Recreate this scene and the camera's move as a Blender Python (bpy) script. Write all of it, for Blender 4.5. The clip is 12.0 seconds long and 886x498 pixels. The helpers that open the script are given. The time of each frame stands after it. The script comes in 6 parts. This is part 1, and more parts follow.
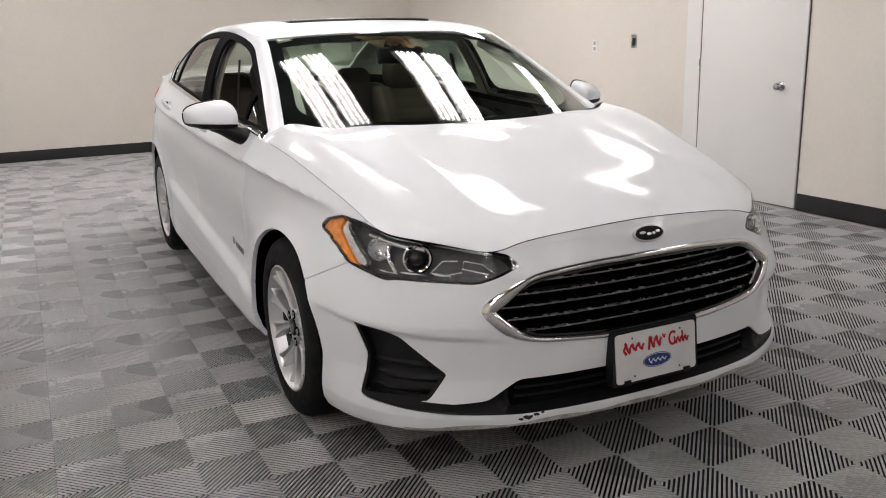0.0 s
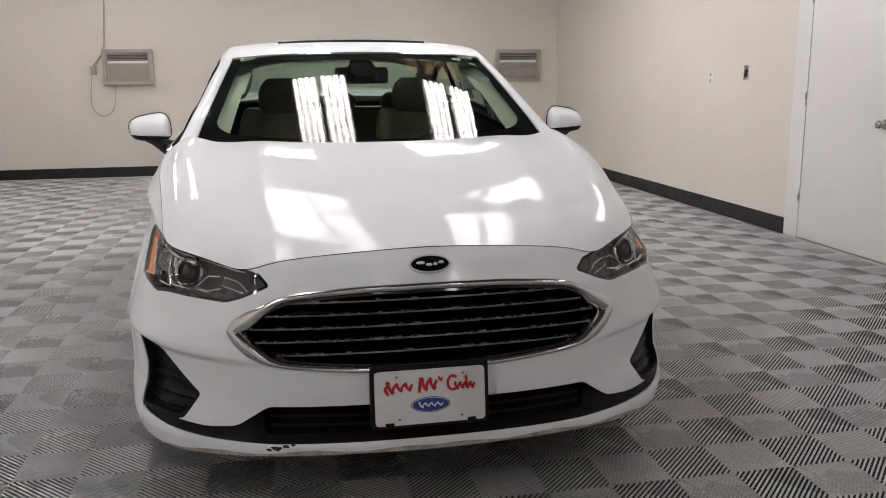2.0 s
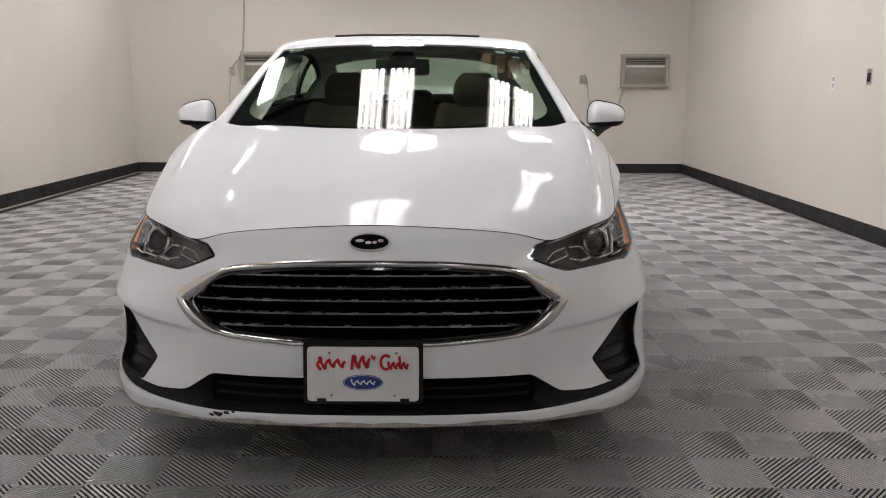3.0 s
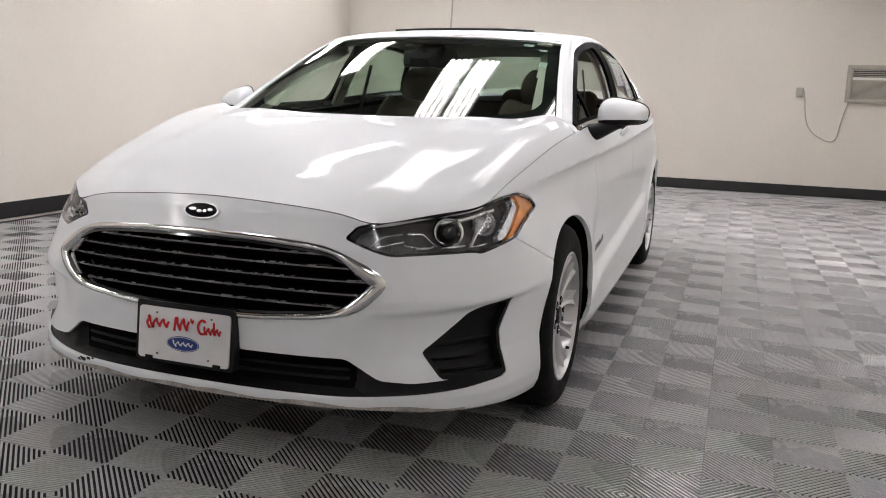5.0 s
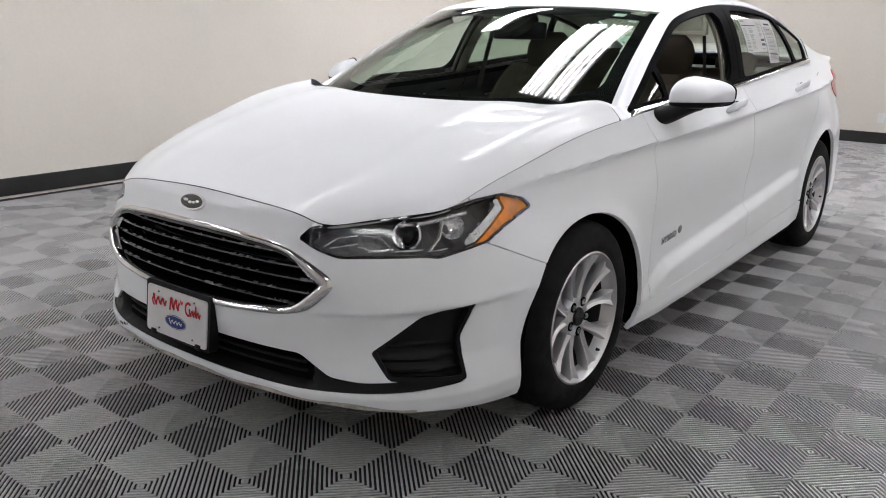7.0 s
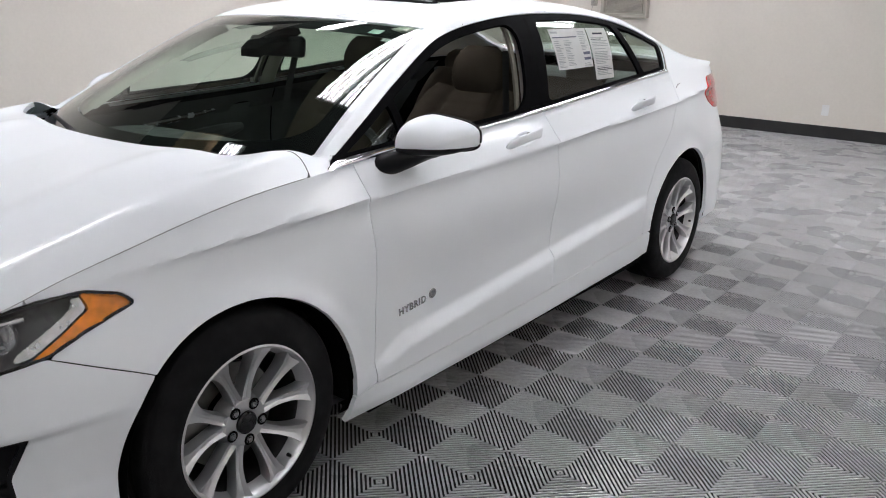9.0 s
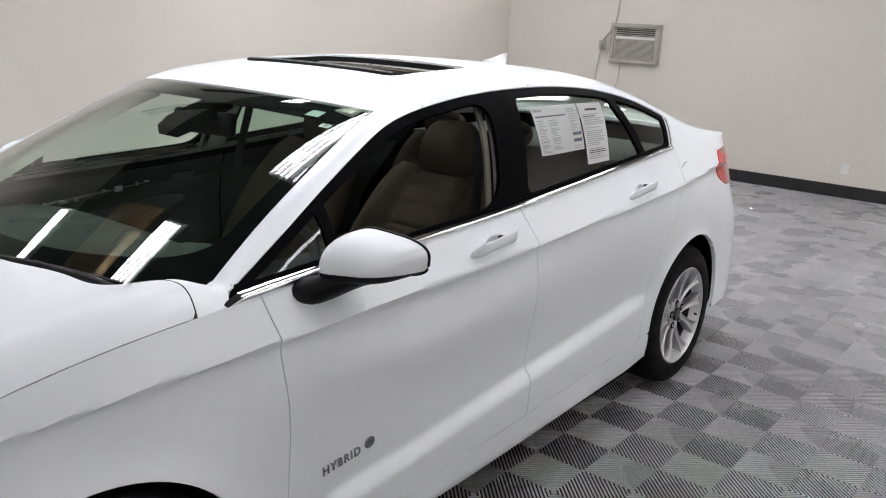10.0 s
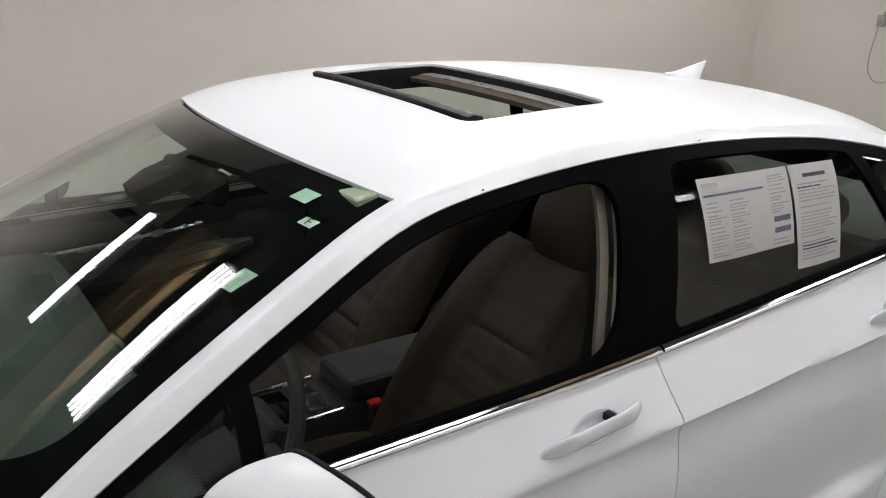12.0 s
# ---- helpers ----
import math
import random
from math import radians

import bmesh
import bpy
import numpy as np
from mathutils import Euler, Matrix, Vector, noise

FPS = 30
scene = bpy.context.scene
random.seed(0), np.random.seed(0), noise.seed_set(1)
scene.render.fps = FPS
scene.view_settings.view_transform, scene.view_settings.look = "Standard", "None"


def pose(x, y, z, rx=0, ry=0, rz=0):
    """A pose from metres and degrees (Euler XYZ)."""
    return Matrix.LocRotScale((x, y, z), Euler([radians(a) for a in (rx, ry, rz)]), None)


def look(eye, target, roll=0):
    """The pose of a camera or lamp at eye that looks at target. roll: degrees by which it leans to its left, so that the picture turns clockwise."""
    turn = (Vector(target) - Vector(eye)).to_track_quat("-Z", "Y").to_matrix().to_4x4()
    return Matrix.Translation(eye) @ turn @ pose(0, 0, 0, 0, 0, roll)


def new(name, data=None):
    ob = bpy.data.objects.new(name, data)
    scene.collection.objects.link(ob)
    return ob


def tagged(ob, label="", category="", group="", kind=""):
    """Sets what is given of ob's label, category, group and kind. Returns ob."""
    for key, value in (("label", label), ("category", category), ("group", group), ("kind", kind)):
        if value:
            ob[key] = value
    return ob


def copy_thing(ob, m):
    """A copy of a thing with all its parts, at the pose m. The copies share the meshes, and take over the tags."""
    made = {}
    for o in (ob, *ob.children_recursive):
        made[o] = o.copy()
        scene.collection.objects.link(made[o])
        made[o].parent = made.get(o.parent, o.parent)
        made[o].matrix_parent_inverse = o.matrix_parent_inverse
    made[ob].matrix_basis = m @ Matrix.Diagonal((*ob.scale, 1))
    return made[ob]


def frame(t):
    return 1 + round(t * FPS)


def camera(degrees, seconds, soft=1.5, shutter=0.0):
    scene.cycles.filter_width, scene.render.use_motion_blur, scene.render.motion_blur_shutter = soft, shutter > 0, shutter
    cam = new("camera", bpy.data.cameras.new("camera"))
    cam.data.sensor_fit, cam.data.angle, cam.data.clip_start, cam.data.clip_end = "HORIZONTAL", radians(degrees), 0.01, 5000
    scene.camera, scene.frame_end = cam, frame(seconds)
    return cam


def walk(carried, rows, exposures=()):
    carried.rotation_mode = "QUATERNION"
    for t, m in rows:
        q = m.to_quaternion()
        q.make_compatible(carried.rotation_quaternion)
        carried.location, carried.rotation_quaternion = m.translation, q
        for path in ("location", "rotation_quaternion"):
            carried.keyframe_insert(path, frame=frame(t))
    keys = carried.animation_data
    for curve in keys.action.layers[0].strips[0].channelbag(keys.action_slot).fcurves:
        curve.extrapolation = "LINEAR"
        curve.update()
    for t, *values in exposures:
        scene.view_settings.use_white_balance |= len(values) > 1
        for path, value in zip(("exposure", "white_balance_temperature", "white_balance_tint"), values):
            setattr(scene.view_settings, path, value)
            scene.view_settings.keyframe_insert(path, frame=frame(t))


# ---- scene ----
cam = camera(56.3, 12.0, soft=1.0)
PATH = [
    (0, (-1.603, -2.769, 1.314), (-0.746, -1.03, 0.821), -1.5),
    (0.5, (-1.311, -2.932, 1.323), (-0.571, -1.134, 0.852), 0.0),
    (1, (-1.026, -2.992, 1.28), (-0.379, -1.15, 0.846), 0.2),
    (1.5, (-0.671, -2.986, 1.248), (-0.144, -1.104, 0.825), 1.4),
    (2, (-0.371, -3.04, 1.229), (-0.005, -1.116, 0.824), -0.6),
    (2.5, (-0.079, -3.105, 1.201), (0.146, -1.16, 0.795), -0.6),
    (2.7, (0.024, -3.099, 1.179), (0.167, -1.143, 0.787), -0.2),
    (4.3, (1.034, -3.002, 1.08), (0.506, -1.106, 0.728), 0.5),
    (4.5, (1.107, -2.96, 1.084), (0.584, -1.062, 0.734), 1.2),
    (5, (1.393, -2.836, 1.074), (0.745, -0.979, 0.712), 1.9),
    (5.5, (1.616, -2.778, 1.111), (0.836, -0.975, 0.736), 1.5),
    (6, (1.815, -2.717, 1.16), (0.834, -1.019, 0.767), 1.7),
    (6.5, (1.953, -2.562, 1.184), (0.872, -0.942, 0.729), 0.7),
    (6.7, (2.004, -2.485, 1.218), (0.866, -0.915, 0.729), 0.2),
    (8.3, (2.407, -1.717, 1.382), (1.171, -0.251, 0.815), 2.4),
    (8.5, (2.43, -1.575, 1.393), (1.217, -0.088, 0.831), 2.0),
    (9, (2.493, -1.268, 1.459), (1.32, 0.238, 0.862), 1.2),
    (9.5, (2.427, -0.997, 1.513), (1.202, 0.472, 0.93), 0.8),
    (10, (2.255, -0.694, 1.599), (1.053, 0.811, 1.06), 2.7),
    (10.5, (2.139, -0.359, 1.653), (0.903, 1.121, 1.125), 2.6),
    (11, (1.965, -0.132, 1.672), (0.541, 1.147, 1.092), 2.2),
    (11.5, (1.771, 0.078, 1.706), (0.259, 1.223, 1.072), 2.7),
    (12, (1.767, 0.34, 1.714), (0.208, 1.411, 1.063), 2.4),
]
EXPOSURES = [(0.0, 0.06, 6700, 12.5), (2.5, -0.17, 6650, 12.5), (5.5, 0.23, 6550, 12), (8.5, 0.18, 6200, 10.5), (10.0, 0.03, 6250, 10.5), (11.0, -0.16, 6400, 10.5), (12.0, -0.26, 6500, 10.5)]
walk(cam, [(t, look(eye, target, roll)) for t, eye, target, roll in PATH], EXPOSURES)

# ---------------------------------------------------------------- light
world = bpy.data.worlds.new("world")
scene.world = world
world.use_nodes = True
world.node_tree.nodes["Background"].inputs[0].default_value = (0.9, 0.95, 1.0, 1)
world.node_tree.nodes["Background"].inputs[1].default_value = 0.02


# ---------------------------------------------------------------- materials
def mat(name, color, rough=0.5, metal=0.0, coat=0.0, vary=0.0, scale=8.0, bump=0.0, bump_scale=60.0,
        rough_vary=0.0, spec=0.5, fine=0.0, fine_scale=300.0, trans=0.0, ior=1.45):
    m = bpy.data.materials.new(name)
    m.use_nodes = True
    t = m.node_tree
    b = t.nodes["Principled BSDF"]
    col = tuple(color) if len(color) == 4 else (*color, 1)
    b.inputs["Base Color"].default_value = col
    b.inputs["Roughness"].default_value = rough
    b.inputs["Metallic"].default_value = metal
    b.inputs["Coat Weight"].default_value = coat
    b.inputs["Coat Roughness"].default_value = 0.045
    b.inputs["Coat IOR"].default_value = 1.42
    b.inputs["Specular IOR Level"].default_value = spec
    b.inputs["Transmission Weight"].default_value = trans
    b.inputs["IOR"].default_value = ior
    tc = t.nodes.new("ShaderNodeTexCoord")

    def noise_tex(s, detail=4):
        n = t.nodes.new("ShaderNodeTexNoise")
        n.inputs["Scale"].default_value = s
        n.inputs["Detail"].default_value = detail
        t.links.new(tc.outputs["Object"], n.inputs["Vector"])
        return n.outputs["Fac"]

    def ramp(fac, lo, hi):
        r = t.nodes.new("ShaderNodeMapRange")
        r.inputs["From Min"].default_value, r.inputs["From Max"].default_value = 0.3, 0.7
        r.inputs["To Min"].default_value, r.inputs["To Max"].default_value = lo, hi
        t.links.new(fac, r.inputs["Value"])
        return r.outputs["Result"]

    if vary or fine:
        mul = None
        for amount, s in ((vary, scale), (fine, fine_scale)):
            if amount:
                f = ramp(noise_tex(s), 1 - amount, 1 + amount)
                if mul is None:
                    mul = f
                else:
                    mm = t.nodes.new("ShaderNodeMath")
                    mm.operation = "MULTIPLY"
                    t.links.new(mul, mm.inputs[0])
                    t.links.new(f, mm.inputs[1])
                    mul = mm.outputs[0]
        v = t.nodes.new("ShaderNodeVectorMath")
        v.operation = "SCALE"
        v.inputs[0].default_value = col[:3]
        t.links.new(mul, v.inputs["Scale"])
        t.links.new(v.outputs[0], b.inputs["Base Color"])
    if rough_vary:
        t.links.new(ramp(noise_tex(scale * 1.7), max(rough - rough_vary, 0.02), rough + rough_vary), b.inputs["Roughness"])
    if bump:
        n = t.nodes.new("ShaderNodeBump")
        n.inputs["Strength"].default_value = 1.0
        n.inputs["Distance"].default_value = bump
        t.links.new(noise_tex(bump_scale), n.inputs["Height"])
        t.links.new(n.outputs[0], b.inputs["Normal"])
    return m


def glass(name, tint, reflect=0.06, gain=1.0):
    """Thin car glass: tinted see-through with a mirror coat that grows towards grazing views, alike from both sides."""
    m = bpy.data.materials.new(name)
    m.use_nodes = True
    t = m.node_tree
    t.nodes.remove(t.nodes["Principled BSDF"])
    out = t.nodes["Material Output"]
    tr = t.nodes.new("ShaderNodeBsdfTransparent")
    tr.inputs[0].default_value = (*tint, 1)
    gl = t.nodes.new("ShaderNodeBsdfGlossy")
    gl.inputs["Roughness"].default_value = 0.015
    fr = t.nodes.new("ShaderNodeLayerWeight")
    fr.inputs["Blend"].default_value = 0.5
    fifth = t.nodes.new("ShaderNodeMath")
    fifth.operation = "POWER"
    fifth.inputs[1].default_value = 5.0
    mix = t.nodes.new("ShaderNodeMixShader")
    mul = t.nodes.new("ShaderNodeMath")
    mul.operation = "MULTIPLY_ADD"
    mul.inputs[1].default_value = 0.96 * gain
    mul.inputs[2].default_value = reflect + 0.04 * (gain - 1)
    mul.use_clamp = True
    t.links.new(fr.outputs["Facing"], fifth.inputs[0])
    t.links.new(fifth.outputs[0], mul.inputs[0])
    t.links.new(mul.outputs[0], mix.inputs[0])
    t.links.new(tr.outputs[0], mix.inputs[1])
    t.links.new(gl.outputs[0], mix.inputs[2])
    t.links.new(mix.outputs[0], out.inputs[0])
    return m


def glow(name, color, strength):
    m = bpy.data.materials.new(name)
    m.use_nodes = True
    b = m.node_tree.nodes["Principled BSDF"]
    b.inputs["Base Color"].default_value = (*color, 1)
    b.inputs["Emission Color"].default_value = (*color, 1)
    b.inputs["Emission Strength"].default_value = strength
    return m


M = dict(
    paint=mat("white_paint", (0.865, 0.895, 0.928), 0.5, spec=0.08, coat=1.0, fine=0.012, fine_scale=900),
    black=mat("black_trim", (0.009, 0.009, 0.010), 0.45, spec=0.25, vary=0.2, scale=20, bump=0.0004, bump_scale=500, rough_vary=0.08),
    gloss_black=mat("gloss_black", (0.006, 0.006, 0.007), 0.08, coat=0.6, vary=0.1, scale=10, rough_vary=0.02),
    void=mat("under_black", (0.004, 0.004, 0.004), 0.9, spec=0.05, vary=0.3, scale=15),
    rubber=mat("tyre_rubber", (0.010, 0.010, 0.0105), 0.8, spec=0.2, vary=0.25, scale=14, bump=0.0006, bump_scale=240, rough_vary=0.1),
    alloy=mat("silver_alloy", (0.66, 0.66, 0.67), 0.33, metal=0.88, vary=0.04, scale=6, rough_vary=0.02),
    frame_black=mat("window_surround", (0.0045, 0.0045, 0.005), 0.45, vary=0.15, scale=12, ior=1.05),
    badge=mat("badge_metal", (0.44, 0.45, 0.47), 0.18, metal=1.0, vary=0.15, scale=60, rough_vary=0.08),
    surround=mat("surround_chrome", (0.72, 0.72, 0.73), 0.13, metal=1.0, vary=0.05, scale=15, rough_vary=0.04),
    slat_chrome=mat("dim_chrome", (0.30, 0.30, 0.31), 0.26, metal=1.0, vary=0.1, scale=20, rough_vary=0.06),
    smoked=mat("smoked_glass_edge", (0.20, 0.20, 0.19), 0.3, vary=0.1, scale=15, rough_vary=0.05),
    # the rim's alloy again, with the shade behind the spokes in its colour
    barrel=mat("shaded_alloy", (0.035, 0.035, 0.037), 0.5, metal=0.7, vary=0.15, scale=14, rough_vary=0.08),
    chrome=mat("chrome", (0.82, 0.82, 0.84), 0.07, metal=1.0, vary=0.04, scale=12, rough_vary=0.04),
    satin=mat("satin_chrome", (0.55, 0.55, 0.56), 0.25, metal=1.0, vary=0.08, scale=15, rough_vary=0.08),
    steel=mat("brake_steel", (0.16, 0.155, 0.15), 0.45, metal=0.9, vary=0.15, scale=20, rough_vary=0.1),
    amber=mat("amber_lens", (0.98, 0.30, 0.02), 0.12, coat=0.8, vary=0.25, scale=45, rough_vary=0.05),
    red=mat("red_lens", (0.62, 0.03, 0.03), 0.1, coat=0.8, vary=0.2, scale=40),
    lamp_dark=mat("lamp_housing", (0.12, 0.12, 0.122), 0.3, vary=0.15, scale=25, rough_vary=0.1),
    guide=mat("light_guide", (0.72, 0.72, 0.73), 0.3, vary=0.05, scale=40),
    lamp_grey=mat("lamp_reflector", (0.78, 0.78, 0.79), 0.22, metal=0.75, vary=0.15, scale=30, rough_vary=0.08),
    screen=glass("windscreen_glass", (0.75, 0.92, 0.81), 0.06, 1.7),
    window=glass("tinted_glass", (0.64, 0.72, 0.66), 0.05),
    lens=glass("clear_lens", (0.93, 0.94, 0.95), 0.04, 0.6),
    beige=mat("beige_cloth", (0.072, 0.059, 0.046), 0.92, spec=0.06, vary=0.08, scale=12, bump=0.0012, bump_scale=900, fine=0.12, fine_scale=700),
    beige_trim=mat("beige_plastic", (0.19, 0.175, 0.145), 0.6, vary=0.06, scale=20, rough_vary=0.08),
    headliner=mat("grey_headliner", (0.58, 0.55, 0.49), 0.95, vary=0.05, scale=6, fine=0.08, fine_scale=500),
    dash=mat("charcoal_plastic", (0.062, 0.065, 0.064), 0.65, spec=0.2, vary=0.15, scale=10, bump=0.0005, bump_scale=700, rough_vary=0.1),
    plate=mat("plate_white", (0.72, 0.72, 0.73), 0.35, vary=0.04, scale=25, rough_vary=0.08),
    ink_red=mat("red_print", (0.55, 0.015, 0.025), 0.4, vary=0.08, scale=40),
    ink_blue=mat("blue_print", (0.02, 0.045, 0.22), 0.35, vary=0.08, scale=40),
    ink_dim=mat("slate_print", (0.10, 0.11, 0.17), 0.5, vary=0.1, scale=60),
    ink_grey=mat("grey_print", (0.45, 0.46, 0.47), 0.6, vary=0.1, scale=60),
    ink_black=mat("black_print", (0.03, 0.03, 0.05), 0.6, vary=0.1, scale=60),
    paper=mat("white_paper", (0.80, 0.80, 0.79), 0.7, vary=0.03, scale=20, fine=0.02),
    wall=mat("painted_wall", (0.712, 0.672, 0.614), 0.55, vary=0.025, scale=0.9, bump=0.0006, bump_scale=60, rough_vary=0.06, fine=0.02, fine_scale=40),
    door=mat("painted_door", (0.76, 0.755, 0.74), 0.45, vary=0.02, scale=1.2, bump=0.0004, bump_scale=90, rough_vary=0.06),
    base=mat("black_baseboard", (0.018, 0.018, 0.019), 0.5, vary=0.2, scale=5, rough_vary=0.1),
    tile=mat("grey_floor_tile", (0.43, 0.43, 0.44), 0.30, spec=0.9, vary=0.10, scale=1.6, fine=0.10, fine_scale=50, rough_vary=0.1),
    gap=mat("dark_subfloor", (0.022, 0.022, 0.022), 0.95, vary=0.4, scale=6),
    ceiling=mat("ceiling_panel", (0.10, 0.098, 0.092), 0.85, vary=0.1, scale=2, bump=0.001, bump_scale=50),
    joist=mat("joist_paint", (0.05, 0.048, 0.045), 0.6, vary=0.2, scale=4, rough_vary=0.1),
    timber=mat("pale_timber", (0.68, 0.48, 0.26), 0.7, vary=0.25, scale=6, bump=0.001, bump_scale=40),
    fixture=mat("white_enamel", (0.78, 0.78, 0.77), 0.35, vary=0.03, scale=10),
    tube=glow("fluorescent_tube", (1.0, 0.98, 0.985), 20.5),
    # half-strength tubes, dimmed so that roof and walls don't come out too bright
    tube_dim=glow("dim_fluorescent_tube", (1.0, 0.98, 0.985), 10.5),
    ac=mat("aged_plastic", (0.42, 0.395, 0.345), 0.5, vary=0.05, scale=14, bump=0.0004, bump_scale=300, rough_vary=0.08),
    ac_dark=mat("vent_shadow", (0.06, 0.06, 0.058), 0.7, vary=0.2, scale=20),
    cord=mat("grey_cord", (0.42, 0.40, 0.37), 0.6, vary=0.1, scale=30),
    worn=mat("worn_paint", (0.42, 0.40, 0.37), 0.6, vary=0.35, scale=25, rough_vary=0.1, fine=0.2, fine_scale=200),
    scuff=mat("scuffed_plastic", (0.02, 0.02, 0.02), 0.8, vary=0.4, scale=120),
)

clear = M["paint"].node_tree.nodes["Principled BSDF"].inputs
clear["Coat Roughness"].default_value = 0.055
clear["Coat Weight"].default_value = 0.5


# ---------------------------------------------------------------- mesh helpers
def part(name, bm, material, parent=None, label="", sharp=35, smooth=True):
    me = bpy.data.meshes.new(name)
    bm.to_mesh(me)
    bm.free()
    return part_mesh(name, me, material, parent, label, sharp, smooth)


def part_mesh(name, me, material, parent=None, label="", sharp=35, smooth=True):
    mats = material if isinstance(material, (list, tuple)) else [material]
    for m in mats:
        me.materials.append(m)
    if smooth and len(me.polygons):
        me.polygons.foreach_set("use_smooth", [True] * len(me.polygons))
        me.set_sharp_from_angle(angle=radians(sharp))
    ob = new(name, me)
    if parent is not None:
        ob.parent = parent
    if label:
        tagged(ob, label)
    return ob


def raw(name, V, F, material, parent=None, label="", sharp=35, smooth=True, merge=0.0):
    me = bpy.data.meshes.new(name)
    me.from_pydata([tuple(v[:3]) for v in V], [], [tuple(f) for f in F])
    if merge:
        bm = bmesh.new()
        bm.from_mesh(me)
        near = [v for v in bm.verts if abs(v.co.x) < 2e-3]
        bmesh.ops.remove_doubles(bm, verts=near, dist=merge)
        bm.to_mesh(me)
        bm.free()
    me.update()
    return part_mesh(name, me, material, parent, label, sharp, smooth)


def empty(name, at=(0, 0, 0), label="", category="", group="", kind=""):
    e = new(name)
    e.location = at
    return tagged(e, label, category, group, kind)


def add_box(bm, lo, hi, bevel=0.0, seg=2):
    lo, hi = Vector(lo), Vector(hi)
    r = bmesh.ops.create_cube(bm, size=1)
    for v in r["verts"]:
        v.co = Vector([(lo[i] + hi[i]) / 2 + v.co[i] * (hi[i] - lo[i]) for i in range(3)])
    if bevel:
        edges = {e for v in r["verts"] for e in v.link_edges}
        bmesh.ops.bevel(bm, geom=list(edges), offset=bevel, segments=seg, affect="EDGES", profile=0.6)
    return bm


def box(lo, hi, bevel=0.0, seg=2):
    return add_box(bmesh.new(), lo, hi, bevel, seg)


def add_tube(bm, pts, r, sides=8, caps=True):
    """A round bar along a chain of points; r may be a list."""
    pts = [Vector(p) for p in pts]
    rings = []
    up = Vector((0, 0, 1))
    for i, p in enumerate(pts):
        d = (pts[min(i + 1, len(pts) - 1)] - pts[max(i - 1, 0)]).normalized()
        a = d.cross(up if abs(d.z) < 0.95 else Vector((1, 0, 0))).normalized()
        b = a.cross(d)
        rr = r[i] if isinstance(r, (list, tuple)) else r
        rings.append([bm.verts.new(p + rr * (a * math.cos(k * 2 * math.pi / sides) + b * math.sin(k * 2 * math.pi / sides))) for k in range(sides)])
    for q, w in zip(rings, rings[1:]):
        for k in range(sides):
            bm.faces.new((q[k], q[(k + 1) % sides], w[(k + 1) % sides], w[k]))
    if caps:
        bm.faces.new(rings[0][::-1])
        bm.faces.new(rings[-1])
    return bm


def lathe(profile, axis="x", n=64, closed=False):
    """A body of revolution round the x axis: profile of (along, radius)."""
    bm = bmesh.new()
    rings = []
    for k in range(n):
        a = 2 * math.pi * k / n
        rings.append([bm.verts.new((u, r * math.cos(a), r * math.sin(a))) for u, r in profile])
    m = len(profile)
    for k in range(n):
        p, q = rings[k], rings[(k + 1) % n]
        for i in range(m if closed else m - 1):
            j = (i + 1) % m
            bm.faces.new((p[i], p[j], q[j], q[i]))
    bmesh.ops.remove_doubles(bm, verts=[v for v in bm.verts if abs(v.co.y) + abs(v.co.z) < 1e-6], dist=1e-5)
    bmesh.ops.recalc_face_normals(bm, faces=bm.faces)
    return bm


def ribbon(rows):
    """A closed bar swept through equal rings of points."""
    bm = bmesh.new()
    R = [[bm.verts.new(p) for p in ring] for ring in rows]
    k = len(R[0])
    for a, b in zip(R, R[1:]):
        for i in range(k):
            bm.faces.new((a[i], a[(i + 1) % k], b[(i + 1) % k], b[i]))
    bm.faces.new(R[0])
    bm.faces.new(R[-1][::-1])
    bmesh.ops.recalc_face_normals(bm, faces=bm.faces)
    return bm


def spline(ts, ys):
    """A natural cubic spline through the keys."""
    ts, ys = np.asarray(ts, float), np.asarray(ys, float)
    n = len(ts)
    h = np.diff(ts)
    A, B = np.eye(n), np.zeros((n,) + ys.shape[1:])
    for i in range(1, n - 1):
        A[i, i - 1], A[i, i], A[i, i + 1] = h[i - 1], 2 * (h[i - 1] + h[i]), h[i]
        B[i] = 6 * ((ys[i + 1] - ys[i]) / h[i] - (ys[i] - ys[i - 1]) / h[i - 1])
    m = np.linalg.solve(A, B)

    def f(t):
        t = np.asarray(t, float)
        i = np.clip(np.searchsorted(ts, t) - 1, 0, n - 2)
        a, b = t - ts[i], ts[i + 1] - t
        hh = h[i]
        if ys.ndim > 1:
            a, b, hh = a[..., None], b[..., None], hh[..., None]
        return (m[i] * b ** 3 + m[i + 1] * a ** 3) / (6 * hh) + (ys[i] / hh - m[i] * hh / 6) * b + (ys[i + 1] / hh - m[i + 1] * hh / 6) * a
    return f


def lin(ts, ys):
    return lambda t: np.interp(t, ts, ys)


def smooth(t):
    t = np.clip(t, 0, 1)
    return t * t * (3 - 2 * t)


def rounded(poly, r=0.02, k=5):
    """The outline with its corners rounded."""
    out = []
    P = [np.array(p, float) for p in poly]
    for i, p in enumerate(P):
        a, b = P[i - 1], P[(i + 1) % len(P)]
        ra = min(r, np.linalg.norm(a - p) * 0.45)
        rb = min(r, np.linalg.norm(b - p) * 0.45)
        q0, q1 = p + (a - p) / np.linalg.norm(a - p) * ra, p + (b - p) / np.linalg.norm(b - p) * rb
        for t in np.linspace(0, 1, k):
            out.append((1 - t) ** 2 * q0 + 2 * t * (1 - t) * p + t * t * q1)
    return np.array(out)


